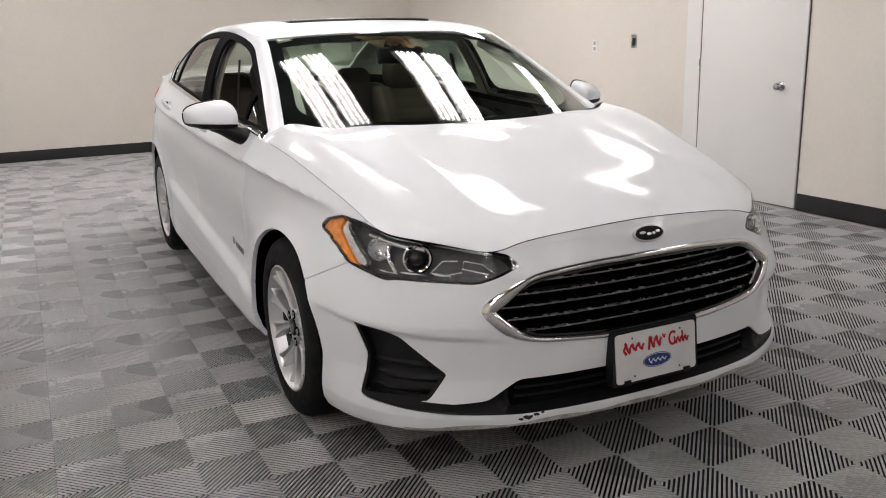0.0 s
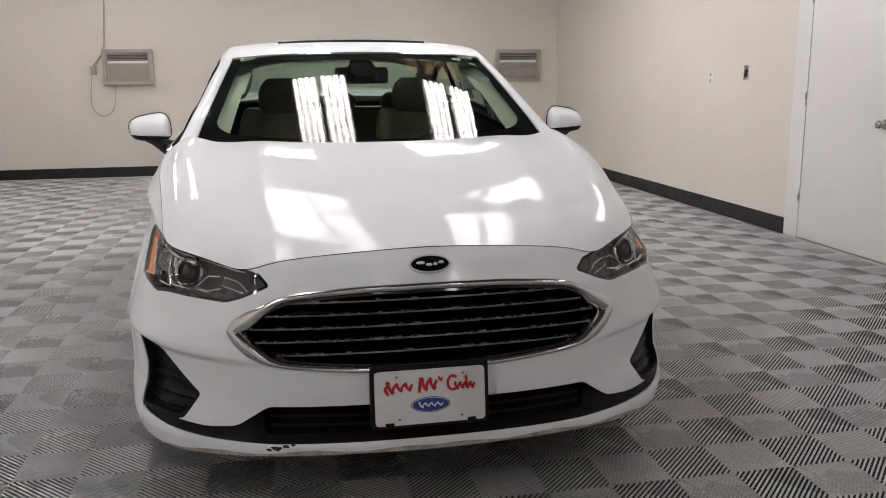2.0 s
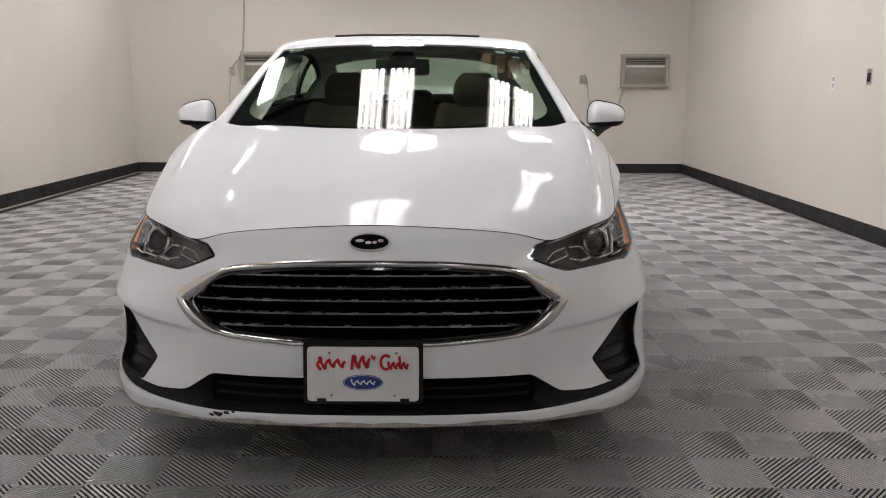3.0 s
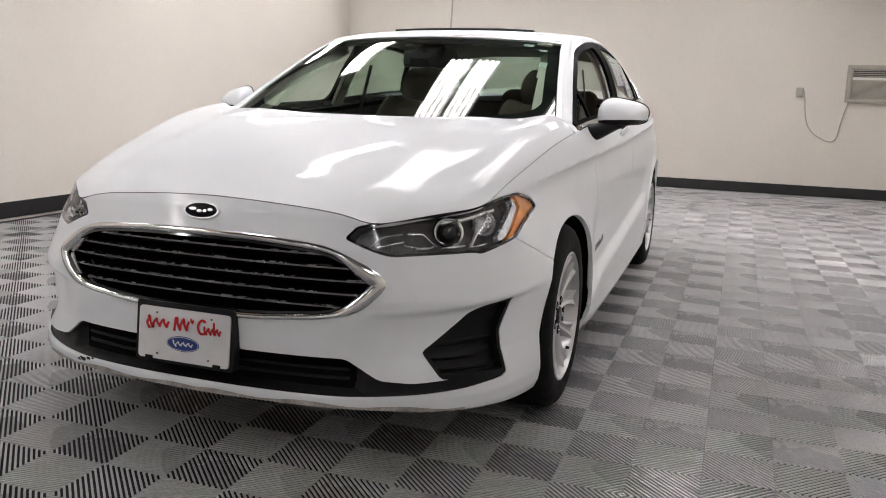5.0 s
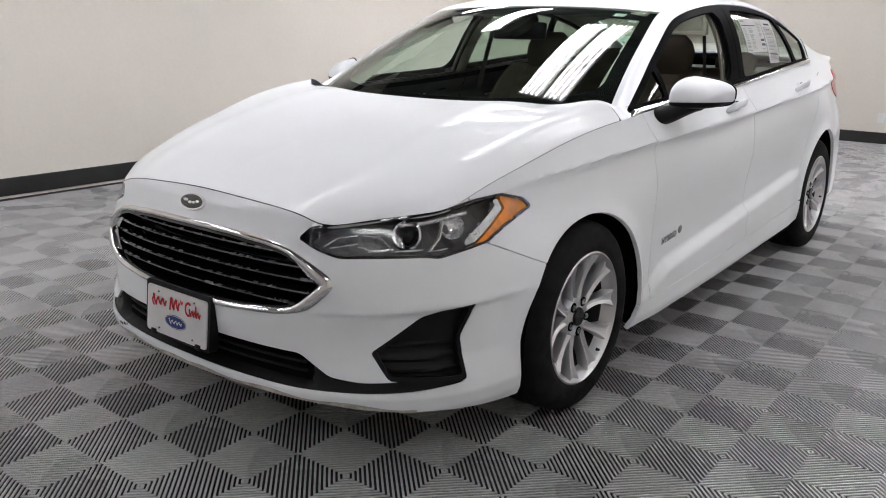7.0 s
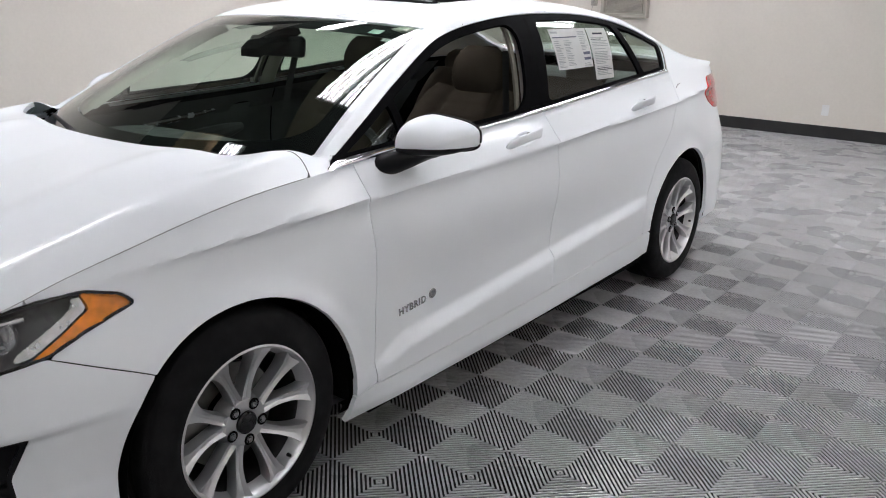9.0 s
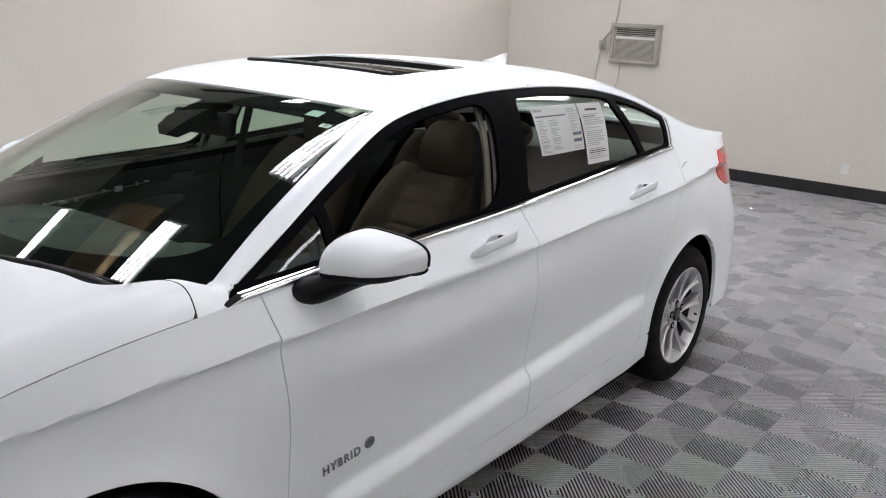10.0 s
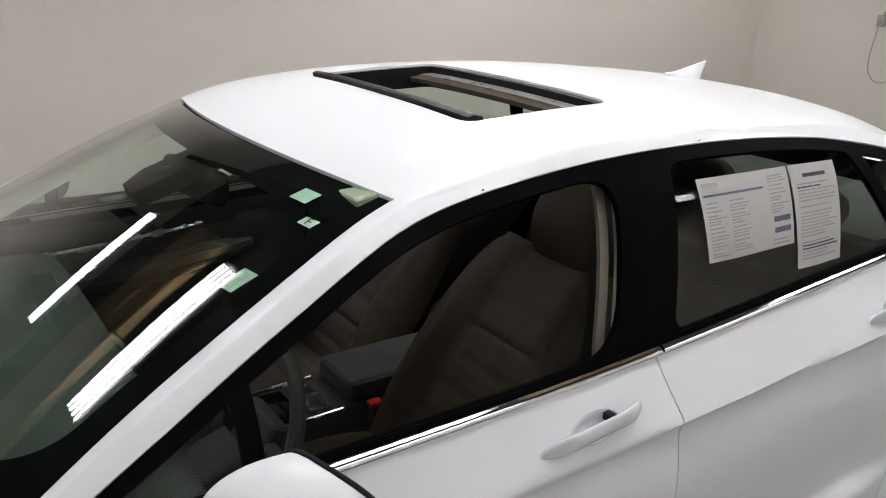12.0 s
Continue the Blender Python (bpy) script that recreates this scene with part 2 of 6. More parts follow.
def inside(Q, poly):
    """Signed distance of the points to an outline, positive inside."""
    Q, P = np.asarray(Q, float), np.asarray(poly, float)
    d = np.full(len(Q), 1e9)
    ins = np.zeros(len(Q), bool)
    for a, b in zip(P, np.roll(P, -1, 0)):
        e = b - a
        w = Q - a
        t = np.clip((w @ e) / max(e @ e, 1e-12), 0, 1)
        d = np.minimum(d, np.hypot(*(w - t[:, None] * e).T))
        c = (a[1] > Q[:, 1]) != (b[1] > Q[:, 1])
        with np.errstate(divide="ignore", invalid="ignore"):
            xc = a[0] + (Q[:, 1] - a[1]) * e[0] / (e[1] if e[1] else 1e-12)
        ins ^= c & (Q[:, 0] < xc)
    return np.where(ins, d, -d)


def clip(V, F, f):
    """Cut a sheet along the zero line of f and keep the positive side. V carries extra columns."""
    V = np.asarray(V, float)
    f = np.where(np.abs(f) < 1e-7, 1e-7, f)
    pos = f > 0
    keep, extra, cache = [], [], {}
    nv = len(V)
    for face in F:
        c = [pos[i] for i in face]
        if all(c):
            keep.append(tuple(face))
        elif any(c):
            out = []
            for i, a in enumerate(face):
                b = face[(i + 1) % len(face)]
                if pos[a]:
                    out.append(a)
                if pos[a] != pos[b]:
                    key = (a, b) if a < b else (b, a)
                    if key not in cache:
                        t = f[key[0]] / (f[key[0]] - f[key[1]])
                        cache[key] = nv + len(extra)
                        extra.append(V[key[0]] * (1 - t) + V[key[1]] * t)
                    out.append(cache[key])
            if len(out) > 2:
                keep.append(tuple(out))
    if extra:
        V = np.vstack([V, np.array(extra)])
    used = np.zeros(len(V), bool)
    for face in keep:
        for i in face:
            used[i] = True
    idx = np.cumsum(used) - 1
    return V[used], [tuple(int(idx[i]) for i in face) for face in keep]


def grid_faces(n, m, flip=False):
    q = []
    for i in range(n - 1):
        for j in range(m - 1):
            a = i * m + j
            q.append((a, a + m, a + m + 1, a + 1) if flip else (a, a + 1, a + m + 1, a + m))
    return q


def normals(V, F):
    N = np.zeros((len(V), 3))
    for f in F:
        p = V[list(f[:3]), :3]
        if len(f) > 3:
            n = np.cross(V[f[2], :3] - V[f[0], :3], V[f[3], :3] - V[f[1], :3])
        else:
            n = np.cross(p[1] - p[0], p[2] - p[0])
        for i in f:
            N[i] += n
    return N / np.maximum(np.linalg.norm(N, axis=1, keepdims=True), 1e-12)


def flange(V, F, depth, skip_centre=True):
    """Turn the sheet's open edges inwards."""
    N = normals(V, F)
    count = {}
    for f in F:
        for a, b in zip(f, f[1:] + f[:1]):
            count[(a, b)] = count.get((a, b), 0) + 1
    rim = [(a, b) for (a, b) in count if (b, a) not in count]
    if skip_centre:
        rim = [(a, b) for a, b in rim if abs(V[a, 0]) + abs(V[b, 0]) > 4e-3]
    ids, W = {}, []
    for e in rim:
        for i in e:
            if i not in ids:
                ids[i] = len(V) + len(W)
                w = V[i].copy()
                w[:3] -= N[i] * depth
                W.append(w)
    F2 = list(F) + [(b, a, ids[a], ids[b]) for a, b in rim]
    return (np.vstack([V, np.array(W)]) if W else V), F2


def mirrored(V, F):
    W = np.array(V, float)
    W[:, 0] *= -1
    return W, [f[::-1] for f in F]


def both(V, F):
    W, G = mirrored(V, F)
    n = len(V)
    return np.vstack([V, W]), list(F) + [tuple(i + n for i in f) for f in G]


def shifted(V, F, depth):
    N = normals(V, F)
    W = np.array(V, float)
    W[:, :3] -= N * depth
    return W, F


# ---------------------------------------------------------------- the car's skin
# Plan outline at its widest, from the nose's middle round the driver's side to the tail, and the edge where hood, glass and boot lid begin.
PLAN = [(0, -.975), (.25, -.962), (.45, -.925), (.585, -.872), (.690, -.803), (.780, -.702), (.834, -.602), (.868, -.482), (.893, -.30), (.905, -.1),
        (.912, .15), (.915, .28), (.918, .6), (.922, 1.0), (.924, 1.5), (.922, 2.0), (.917, 2.5), (.907, 2.9), (.875, 3.28), (.82, 3.54),
        (.73, 3.70), (.55, 3.79), (.3, 3.825), (0, 3.835)]
EDGE_XY = [(0, -.888), (.24, -.88), (.42, -.860), (.50, -.835), (.590, -.752), (.670, -.670), (.720, -.588), (.743, -.475), (.765, -.30), (.792, -.1),
           (.812, .15), (.815, .28), (.812, .6), (.812, 1.0), (.814, 1.5), (.808, 2.0), (.788, 2.5), (.758, 2.9), (.73, 3.28), (.69, 3.52),
           (.61, 3.66), (.45, 3.74), (.25, 3.775), (0, 3.785)]
EDGE_Z = [.813, .803, .782, .766, .780, .793, .806, .842, .888, .937,
          .976, .986, 1.005, 1.016, 1.034, 1.061, 1.083, 1.091, 1.083, 1.068, 1.058, 1.055, 1.055, 1.055]
BOTTOM = [.266, .266, .263, .258, .250, .242, .234, .224, .212, .206, .21, .212, .218, .225, .235, .245, .25, .25, .25, .25, .25, .25, .25, .25]


def reflect_keys(a, sx):
    """The keys with three more beyond each end, mirrored, so that the curve crosses the middle squarely."""
    a = np.asarray(a, float)
    head, tail = a[1:4][::-1].copy(), a[-4:-1][::-1].copy()
    if sx:
        head[:, 0] *= -1
        tail[:, 0] *= -1
    return np.concatenate([head, a, tail])


plan = np.array(PLAN)
chord = np.concatenate([[0], np.cumsum(np.hypot(*np.diff(plan, axis=0).T))])
keys_s = np.concatenate([-chord[1:4][::-1], chord, 2 * chord[-1] - chord[-4:-1][::-1]])
plan_f = spline(keys_s, reflect_keys(plan, True))
edge_f = spline(keys_s, reflect_keys(EDGE_XY, True))
edge_z = spline(keys_s, reflect_keys(np.array(EDGE_Z)[:, None], False)[:, 0])
bottom_f = spline(keys_s, reflect_keys(np.array(BOTTOM)[:, None], False)[:, 0])
S_END = chord[-1]
S_TABLE = np.linspace(0, S_END, 1500)
PLAN_TABLE = plan_f(S_TABLE)


def s_at(x, y):
    """The place along the outline that is nearest to (x, y)."""
    return float(S_TABLE[np.argmin(np.hypot(PLAN_TABLE[:, 0] - x, PLAN_TABLE[:, 1] - y))])


NOSE_Z = [.15, .21, .25, .29, .33, .40, .50, .56, .62, .70, .78, .86, .95, 1.1]
NOSE_D = [.12, .03, .006, .0, .016, .012, .004, .008, .016, .036, .075, .13, .2, .3]
CORNER_D = [.10, .03, .008, .0, .006, .02, .012, .005, .018, .030, .06, .10, .14, .2]
TAIL_D = [.12, .03, .01, .0, .0, .0, .0, .005, .01, .02, .035, .05, .06, .07]
shoulder = spline([-.6, -.3, .0, .26, .6, 1.2, 1.6, 2.2, 2.9, 3.4, 3.8], [.80, .845, .878, .893, .900, .911, .925, .942, .968, .985, .99])
low_crease = lin([.3, .47, .62, 1.48, 2.2, 2.5], [.30, .345, .40, .47, .515, .53])


def side_inset(y, z):
    a = z - shoulder(y)
    amp = smooth((y + .5) / .5) * (1 - smooth((y - 3.2) / .4))
    d = .012 + np.where(a > 0, .55 * a, 0)
    d = d + np.where(a < 0, amp * .020 * (1 - np.exp(np.minimum(a, 0) / .015)), 0)
    door = smooth((y - .35) / .25) * (1 - smooth((y - 2.2) / .25))
    k = low_crease(y)
    d = d + door * (.018 * smooth((z - k) / .030) * (1 - smooth((z - .56) / .2)) - .013 * (1 - smooth((z - k + .02) / .032)))
    flare = 0
    for cy, r in ((-.014, .380), (2.818, .373)):
        q = np.hypot(y - cy, z - .335)
        flare = flare + np.exp(-((q - r) / .035) ** 2) * .010 + np.exp(-np.maximum(q - r, 0) / .09) * .010
    d = d - flare * smooth((z - .23) / .10)
    return d + .45 * np.maximum(.25 - z, 0)


def inset(s, z):
    p = plan_f(s)
    y = p[..., 1]
    nose = np.interp(z, NOSE_Z, NOSE_D)
    corner = np.interp(z, NOSE_Z, CORNER_D)
    tail = np.interp(z, NOSE_Z, TAIL_D)
    wc = smooth((s - .35) / .45)
    front = nose * (1 - wc) + corner * wc
    zc = np.interp(s, [.45, 1.10], [.528, .560])
    fold = smooth((s - .45) / .15) * (1 - .45 * smooth((s - .90) / .15)) * (1 - smooth((s - 1.08) / .22))
    front = front + fold * .018 * smooth((zc - z) / .022) * (1 - smooth((zc - .05 - z) / .16))
    ws = smooth((y + .62) / .45) * (y < 2)
    wt = smooth((y - 3.3) / .45)
    side = side_inset(y, z)
    d = np.where(y < 1, front * (1 - ws) + side * ws, side * (1 - wt) + tail * wt)
    return d


def skin(s, z):
    """The body side at s along the outline and height z."""
    s, z = np.broadcast_arrays(np.asarray(s, float), np.asarray(z, float))
    p = plan_f(s)
    q = plan_f(s + 1e-3) - plan_f(s - 1e-3)
    q = q / np.linalg.norm(q, axis=-1, keepdims=True)
    n = np.stack([q[..., 1], -q[..., 0]], -1)
    ez, e, b = edge_z(s), edge_f(s), bottom_f(s)
    at = p - n * inset(s, z)[..., None]
    top = p - n * inset(s, ez)[..., None]
    w = np.clip((z - b) / (ez - b), 0, 1.2)
    w0 = .45 + .22 * smooth((p[..., 1] - .1) / .5) * (1 - smooth((p[..., 1] - 2.8) / .5))
    at = at + (e - top) * smooth((w - w0) / (1 - w0))[..., None]
    return np.concatenate([at, z[..., None]], -1)


def skin_n(s, z):
    a = skin(s + 2e-3, z) - skin(s - 2e-3, z)
    b = skin(s, z + 2e-3) - skin(s, z - 2e-3)
    n = np.cross(a, b)
    return n / np.linalg.norm(n, axis=-1, keepdims=True)


def on_front(x, z):
    """s of the front skin's point at that x and height."""
    ss = np.linspace(0, 1.6, 400)
    xs = skin(ss, np.full(400, z))[:, 0]
    return float(np.interp(x, xs, ss))


def on_side(y, z):
    ss = np.linspace(.9, S_END - .5, 900)
    ys = skin(ss, np.full(900, z))[:, 1]
    return float(np.interp(y, ys, ss))


NS, NW = 520, 84
gs = np.concatenate([np.linspace(0, 1.5, 170), np.linspace(1.5, S_END - .9, 280)[1:], np.linspace(S_END - .9, S_END, 60)[1:]])
NS = len(gs)
gw = np.linspace(0, 1, NW)
SS, WW = np.meshgrid(gs, gw, indexing="ij")
ZZ = bottom_f(SS) + WW * (edge_z(SS) - bottom_f(SS))
TUB_P = skin(SS.ravel(), ZZ.ravel())
TUB_P[np.abs(SS.ravel()) < 1e-6, 0] = 0
TUB_P[np.abs(SS.ravel() - S_END) < 1e-6, 0] = 0
TUB_V = np.column_stack([TUB_P, SS.ravel(), WW.ravel()])      # x y z s w
TUB_F = np.array(grid_faces(NS, NW, flip=True))


def tub(f, shrink=0.0):
    """The part of the body side where f(x, y, z, s) is above shrink."""
    val = f(TUB_V[:, 0], TUB_V[:, 1], TUB_V[:, 2], TUB_V[:, 3]) - shrink
    sel = (val[TUB_F] > 0).any(1)
    return clip(TUB_V, [tuple(q) for q in TUB_F[sel]], val)


GAP = .0015
ARCH = ((-.016, .335, .380), (2.818, .335, .376))


def off_arches(y, z):
    return np.minimum(*[np.hypot((y - cy) * np.where(y < cy, .94, 1), z - cz) - r for cy, cz, r in ARCH])


def s_outline(points):
    return [(s_at(x, y), z) for x, y, z in points]


LAMP = rounded(s_outline([(.447, -.925, .727), (.492, -.905, .757), (.60, -.84, .772), (.70, -.75, .786), (.79, -.63, .800), (.845, -.50, .822), (.872, -.40, .828),
                          (.888, -.315, .806), (.893, -.285, .778), (.872, -.42, .740), (.845, -.505, .708), (.80, -.60, .690), (.775, -.655, .678),
                          (.76, -.68, .684), (.60, -.85, .681)]), .012, 3)
FOG = rounded(s_outline([(.632, -.82, .417), (.672, -.785, .345), (.795, -.61, .330), (.79, -.625, .452), (.812, -.58, .547), (.765, -.67, .536), (.730, -.72, .518)]), .008, 3)
GRILLE = rounded([(0, .722), (.20, .719), (.36, .705), (.42, .690), (.538, .618), (.530, .592), (.47, .535), (.40, .515), (.2, .500), (0, .496),
                  (-.2, .500), (-.40, .515), (-.47, .535), (-.530, .592), (-.538, .618), (-.42, .690), (-.36, .705), (-.20, .719)], .05, 5)
INTAKE = rounded([(-.1, .402), (.452, .400), (.475, .385), (.545, .340), (.64, .332), (.75, .338), (.93, .333), (.945, .323), (.80, .311), (.66, .305), (.45, .299), (-.1, .302)], .02, 4)



def seam(y):
    """The height of the joint between bumper and wing."""
    return np.interp(y, [-.60, -.52, -.22], [.735, .707, .578])


DOOR_F = lin([.2, .33, .63, .88, .97, 1.1], [.462, .466, .480, .462, .452, .44])
DOOR_B = lin([.2, .33, .5, .7, .92, 1.1, 1.3], [1.490, 1.492, 1.502, 1.520, 1.520, 1.490, 1.465])
DOOR_R = lin([.2, .34, .55, .68, .80, .95, 1.08, 1.2], [2.30, 2.33, 2.375, 2.44, 2.56, 2.68, 2.76, 2.82])
SILL = lin([.3, .47, 1.5, 2.3, 3], [.30, .308, .335, .358, .37])


def f_bumper(x, y, z, s):
    front = np.maximum(seam(y) - z, -.52 - y)
    return np.minimum.reduce([front, .05 - y, off_arches(y, z), -inside(np.column_stack([s, z]), LAMP),
                              -np.minimum(inside(np.column_stack([s, z]), FOG), .9 - s * 0),
                              np.where(y < -.45, -inside(np.column_stack([x, z]), GRILLE), 1), np.where(s < 1.2, -inside(np.column_stack([s, z]), INTAKE), 1)])


def f_fender(x, y, z, s):
    return np.minimum.reduce([np.where(y < -.1, np.minimum(z - seam(y), y + .52), 1), DOOR_F(z) - y, off_arches(y, z), -inside(np.column_stack([s, z]), LAMP),
                              np.where(y > .3, z - SILL(y) , 1)])


def ellipse(cy, cz, ry, rz, tilt, n=36):
    a = np.linspace(0, 2 * math.pi, n + 1)[:-1]
    return np.column_stack([cy + ry * np.cos(a), cz + rz * np.sin(a) + tilt * ry * np.cos(a)])


CUPS = ((1.314, .960, .058, .021, .065), (2.294, .984, .058, .021, .045))     # hollows behind the handles


def f_fdoor(x, y, z, s):
    return np.minimum.reduce([-inside(np.column_stack([y, z]), ellipse(*CUPS[0])), y - DOOR_F(z), DOOR_B(z) - y, z - SILL(y), off_arches(y, z)])


def f_rdoor(x, y, z, s):
    return np.minimum.reduce([-inside(np.column_stack([y, z]), ellipse(*CUPS[1])), y - DOOR_B(z), DOOR_R(z) - y, z - SILL(y), off_arches(y, z)])


def f_sill(x, y, z, s):
    return np.minimum.reduce([y - .1, 2.6 - y, SILL(y) - z, off_arches(y, z)])


def f_quarter(x, y, z, s):
    return np.minimum.reduce([y - DOOR_R(z), off_arches(y, z), np.where(y < 2.6, z - SILL(y), 1), np.where(y > 2.9, z - np.interp(y, [3.2, 3.5], [.62, .70]), 1),
                              3.62 - y + 0 * z])


def f_rear(x, y, z, s):
    return np.minimum.reduce([y - 2.9, off_arches(y, z), np.interp(y, [3.2, 3.5], [.62, .70]) - z])


def f_tail(x, y, z, s):
    return np.minimum(y - 3.62, z - .70)


car = empty("car", (0, 0, 0), "white four-door hybrid sedan with open sunroof, parked on the tiled floor", "car")


def panel(name, f, material="paint", label="", depth=.016, whole=False, side=0):
    V, F = tub(f, GAP)
    V, F = flange(V, F, depth)
    if whole:
        V, F = both(V, F)
    elif side < 0:
        V, F = mirrored(V, F)
    return raw(name, V, F, M[material], car, label, 40, merge=4e-4 if whole else 0)


front_bumper = panel("front_bumper", f_bumper, whole=True, depth=.007, label="white front bumper with black intakes and a scuffed lower lip")
front_doors, rear_doors = [], []
for sd in (1, -1):
    panel("front_fender", f_fender, side=sd)
    front_doors.append(panel("front_door", f_fdoor, side=sd))
    rear_doors.append(panel("rear_door", f_rdoor, side=sd))
    panel("side_sill", f_sill, side=sd)
    panel("quarter_panel", f_quarter, side=sd)
panel("rear_bumper", f_rear, whole=True)
panel("tail_panel", f_tail, whole=True)

# dark shell behind the joints
V, F = tub(lambda x, y, z, s: np.minimum.reduce([off_arches(y, z) - .004, -inside(np.column_stack([s, z]), LAMP) - .002,
                                                 np.where(y < -.45, -inside(np.column_stack([x, z]), GRILLE), 1)]))
V, F = shifted(V, F, .036)
V, F = both(V, F)
raw("inner_shell", V, F, M["void"], car, "black inner structure behind the panel joints", merge=1e-3)
bm = bmesh.new()
ring = [(-.45, -.66), (.45, -.66), (.62, -.45), (.60, -.42), (.60, .42), (.86, .46), (.86, 2.42), (.60, 2.44), (.60, 3.26), (.80, 3.3), (.62, 3.72),
        (-.62, 3.72), (-.80, 3.3), (-.60, 3.26), (-.60, 2.44), (-.86, 2.42), (-.86, .46), (-.60, .42), (-.60, -.42), (-.62, -.45)]
lo = [bm.verts.new((x, y, .195)) for x, y in ring]
hi = [bm.verts.new((x, y, .230)) for x, y in ring]
bm.faces.new(lo[::-1])
bm.faces.new(hi)
for k in range(len(ring)):
    q = (k + 1) % len(ring)
    bm.faces.new((lo[k], lo[q], hi[q], hi[k]))
bmesh.ops.recalc_face_normals(bm, faces=bm.faces)
part("underbody", bm, M["void"], car, "black underbody")

# ------------------------------------------------ hood
S3 = chord[3]
S11 = chord[11]


def hood_point(u, v):
    """u: from the middle (0) to the wing (1); v: from the nose (0) to the screen (1)."""
    u, v = np.broadcast_arrays(np.asarray(u, float), np.asarray(v, float))
    side_s = S3 + v * (S11 - S3)
    d1 = np.concatenate([edge_f(side_s), edge_z(side_s)[..., None]], -1)
    c0 = np.concatenate([edge_f(u * S3), edge_z(u * S3)[..., None]], -1)
    rear = spline([0, .36, .66, .84, .925, 1], [(0, .10, 1.026), (.30, .122, 1.029), (.51, .160, 1.034), (.655, .216, 1.040), (.738, .288, 1.044), (.815, .28, .986)])
    mid = spline([0, .12, .25, .5, .75, 1], [(0, -.888, .813), (0, -.77, .850), (0, -.63, .886), (0, -.36, .945), (0, -.10, .992), (0, .10, 1.026)])
    c1, d0 = rear(u), mid(v)
    U, W = u[..., None], v[..., None]
    p00, p10 = np.array([0, -.888, .813]), np.array([*edge_f(S3), edge_z(S3)])
    p01, p11 = np.array([0, .10, 1.026]), np.array([.815, .28, .986])
    p = (1 - W) * c0 + W * c1 + (1 - U) * d0 + U * d1 - ((1 - U) * (1 - W) * p00 + U * (1 - W) * p10 + (1 - U) * W * p01 + U * W * p11)
    crown = (1 - u ** 2.4) * u ** 1.5 * .058 * np.sin(math.pi * np.clip(v, 0, 1))
    ridge = .0055 * np.exp(-((u - (.62 - .10 * v)) / .075) ** 2) * smooth(v / .15) * smooth((1 - v) / .1)
    p[..., 2] += crown + ridge
    return p


hu, hv = np.meshgrid(np.linspace(0, 1, 90), np.linspace(0, 1, 130), indexing="ij")
HP = hood_point(hu.ravel(), hv.ravel())
HP[hu.ravel() == 0, 0] = 0
HV = np.column_stack([HP, hu.ravel(), hv.ravel()])
V, F = clip(HV, grid_faces(90, 130, flip=True), np.minimum.reduce([.9985 - HV[:, 3], HV[:, 4] - .0055, 1 - .002 - HV[:, 4]]))
V, F = flange(V, F, .018)
V, F = both(V, F)
hood = raw("hood", V, F, M["paint"], car, "white hood with two raised creases", 40, merge=4e-4)
for sd in (1, -1):
    line = [hood_point(np.array(u), np.array(.0026)) for u in np.linspace(0, 1, 30)]
    line += [hood_point(np.array(.9993), np.array(v)) for v in np.linspace(.006, .985, 70)]
    line = [Vector((sd * p[0], p[1], p[2] - .0006)) for p in line]
    part("hood_seal", add_tube(bmesh.new(), line, [.0018] * 30 + [.0007] * 70, 6), M["void"], hood, "black rubber seal in the hood joint")

# ------------------------------------------------ glasshouse
MID_YZ = [(.10, .966), (.33, 1.101), (.57, 1.224), (.78, 1.316), (.94, 1.372), (1.2, 1.420), (1.5, 1.441), (1.8, 1.447), (2.1, 1.438), (2.4, 1.413),
          (2.65, 1.378), (3.0, 1.275), (3.3, 1.175), (3.52, 1.098)]
RAIL = [(.735, .405, 1.024), (.702, .555, 1.114), (.668, .715, 1.197), (.637, .875, 1.276), (.610, 1.035, 1.344), (.612, 1.22, 1.388), (.608, 1.5, 1.413),
        (.604, 1.8, 1.416), (.60, 2.1, 1.401), (.60, 2.4, 1.362), (.605, 2.65, 1.306), (.63, 2.95, 1.212), (.665, 3.2, 1.142), (.71, 3.45, 1.104)]
vk = np.arange(14)
mid_f = spline(vk, np.array(MID_YZ))
rail_f = spline(vk, np.array(RAIL))
V_WS = 4.08            # head of the windscreen
V_RG = 10.0           # head of the rear window
edge_tab = np.column_stack([edge_f(S_TABLE), edge_z(S_TABLE)])
side_sel = (S_TABLE > chord[10]) & (S_TABLE < chord[19])


def belt(y):
    return np.stack([np.interp(y, edge_tab[side_sel, 1], edge_tab[side_sel, i]) for i in range(3)], -1)


def top_point(u, v):
    m, r = mid_f(v), rail_f(v)
    x = r[..., 0] * u
    q = smooth((v - 3.6) / 1.2)
    g = .8 * u ** 2 + .2 * u ** 4
    g = g * (1 - q) + u ** 2 * q
    y = m[..., 0] + (r[..., 1] - m[..., 0]) * g
    z = m[..., 1] + (r[..., 2] - m[..., 1]) * ((1 - .55 * q) * g + .55 * q * u ** 4)
    return np.stack([x, y, z], -1)


def side_point(w, v):
    r = rail_f(v)
    b = belt(r[..., 1] - .045 * (1 - smooth(v / 1.5)))
    W = w[..., None]
    p = r + (b - r) * W
    h = np.linalg.norm(b - r, axis=-1)
    p[..., 0] += np.sin(math.pi * np.clip(w, 0, 1) ** .75) * np.minimum(.10 * h, .035)
    p[..., 2] += np.sin(math.pi * np.clip(w, 0, 1) ** .6) * np.minimum(.05 * h, .012)
    return p


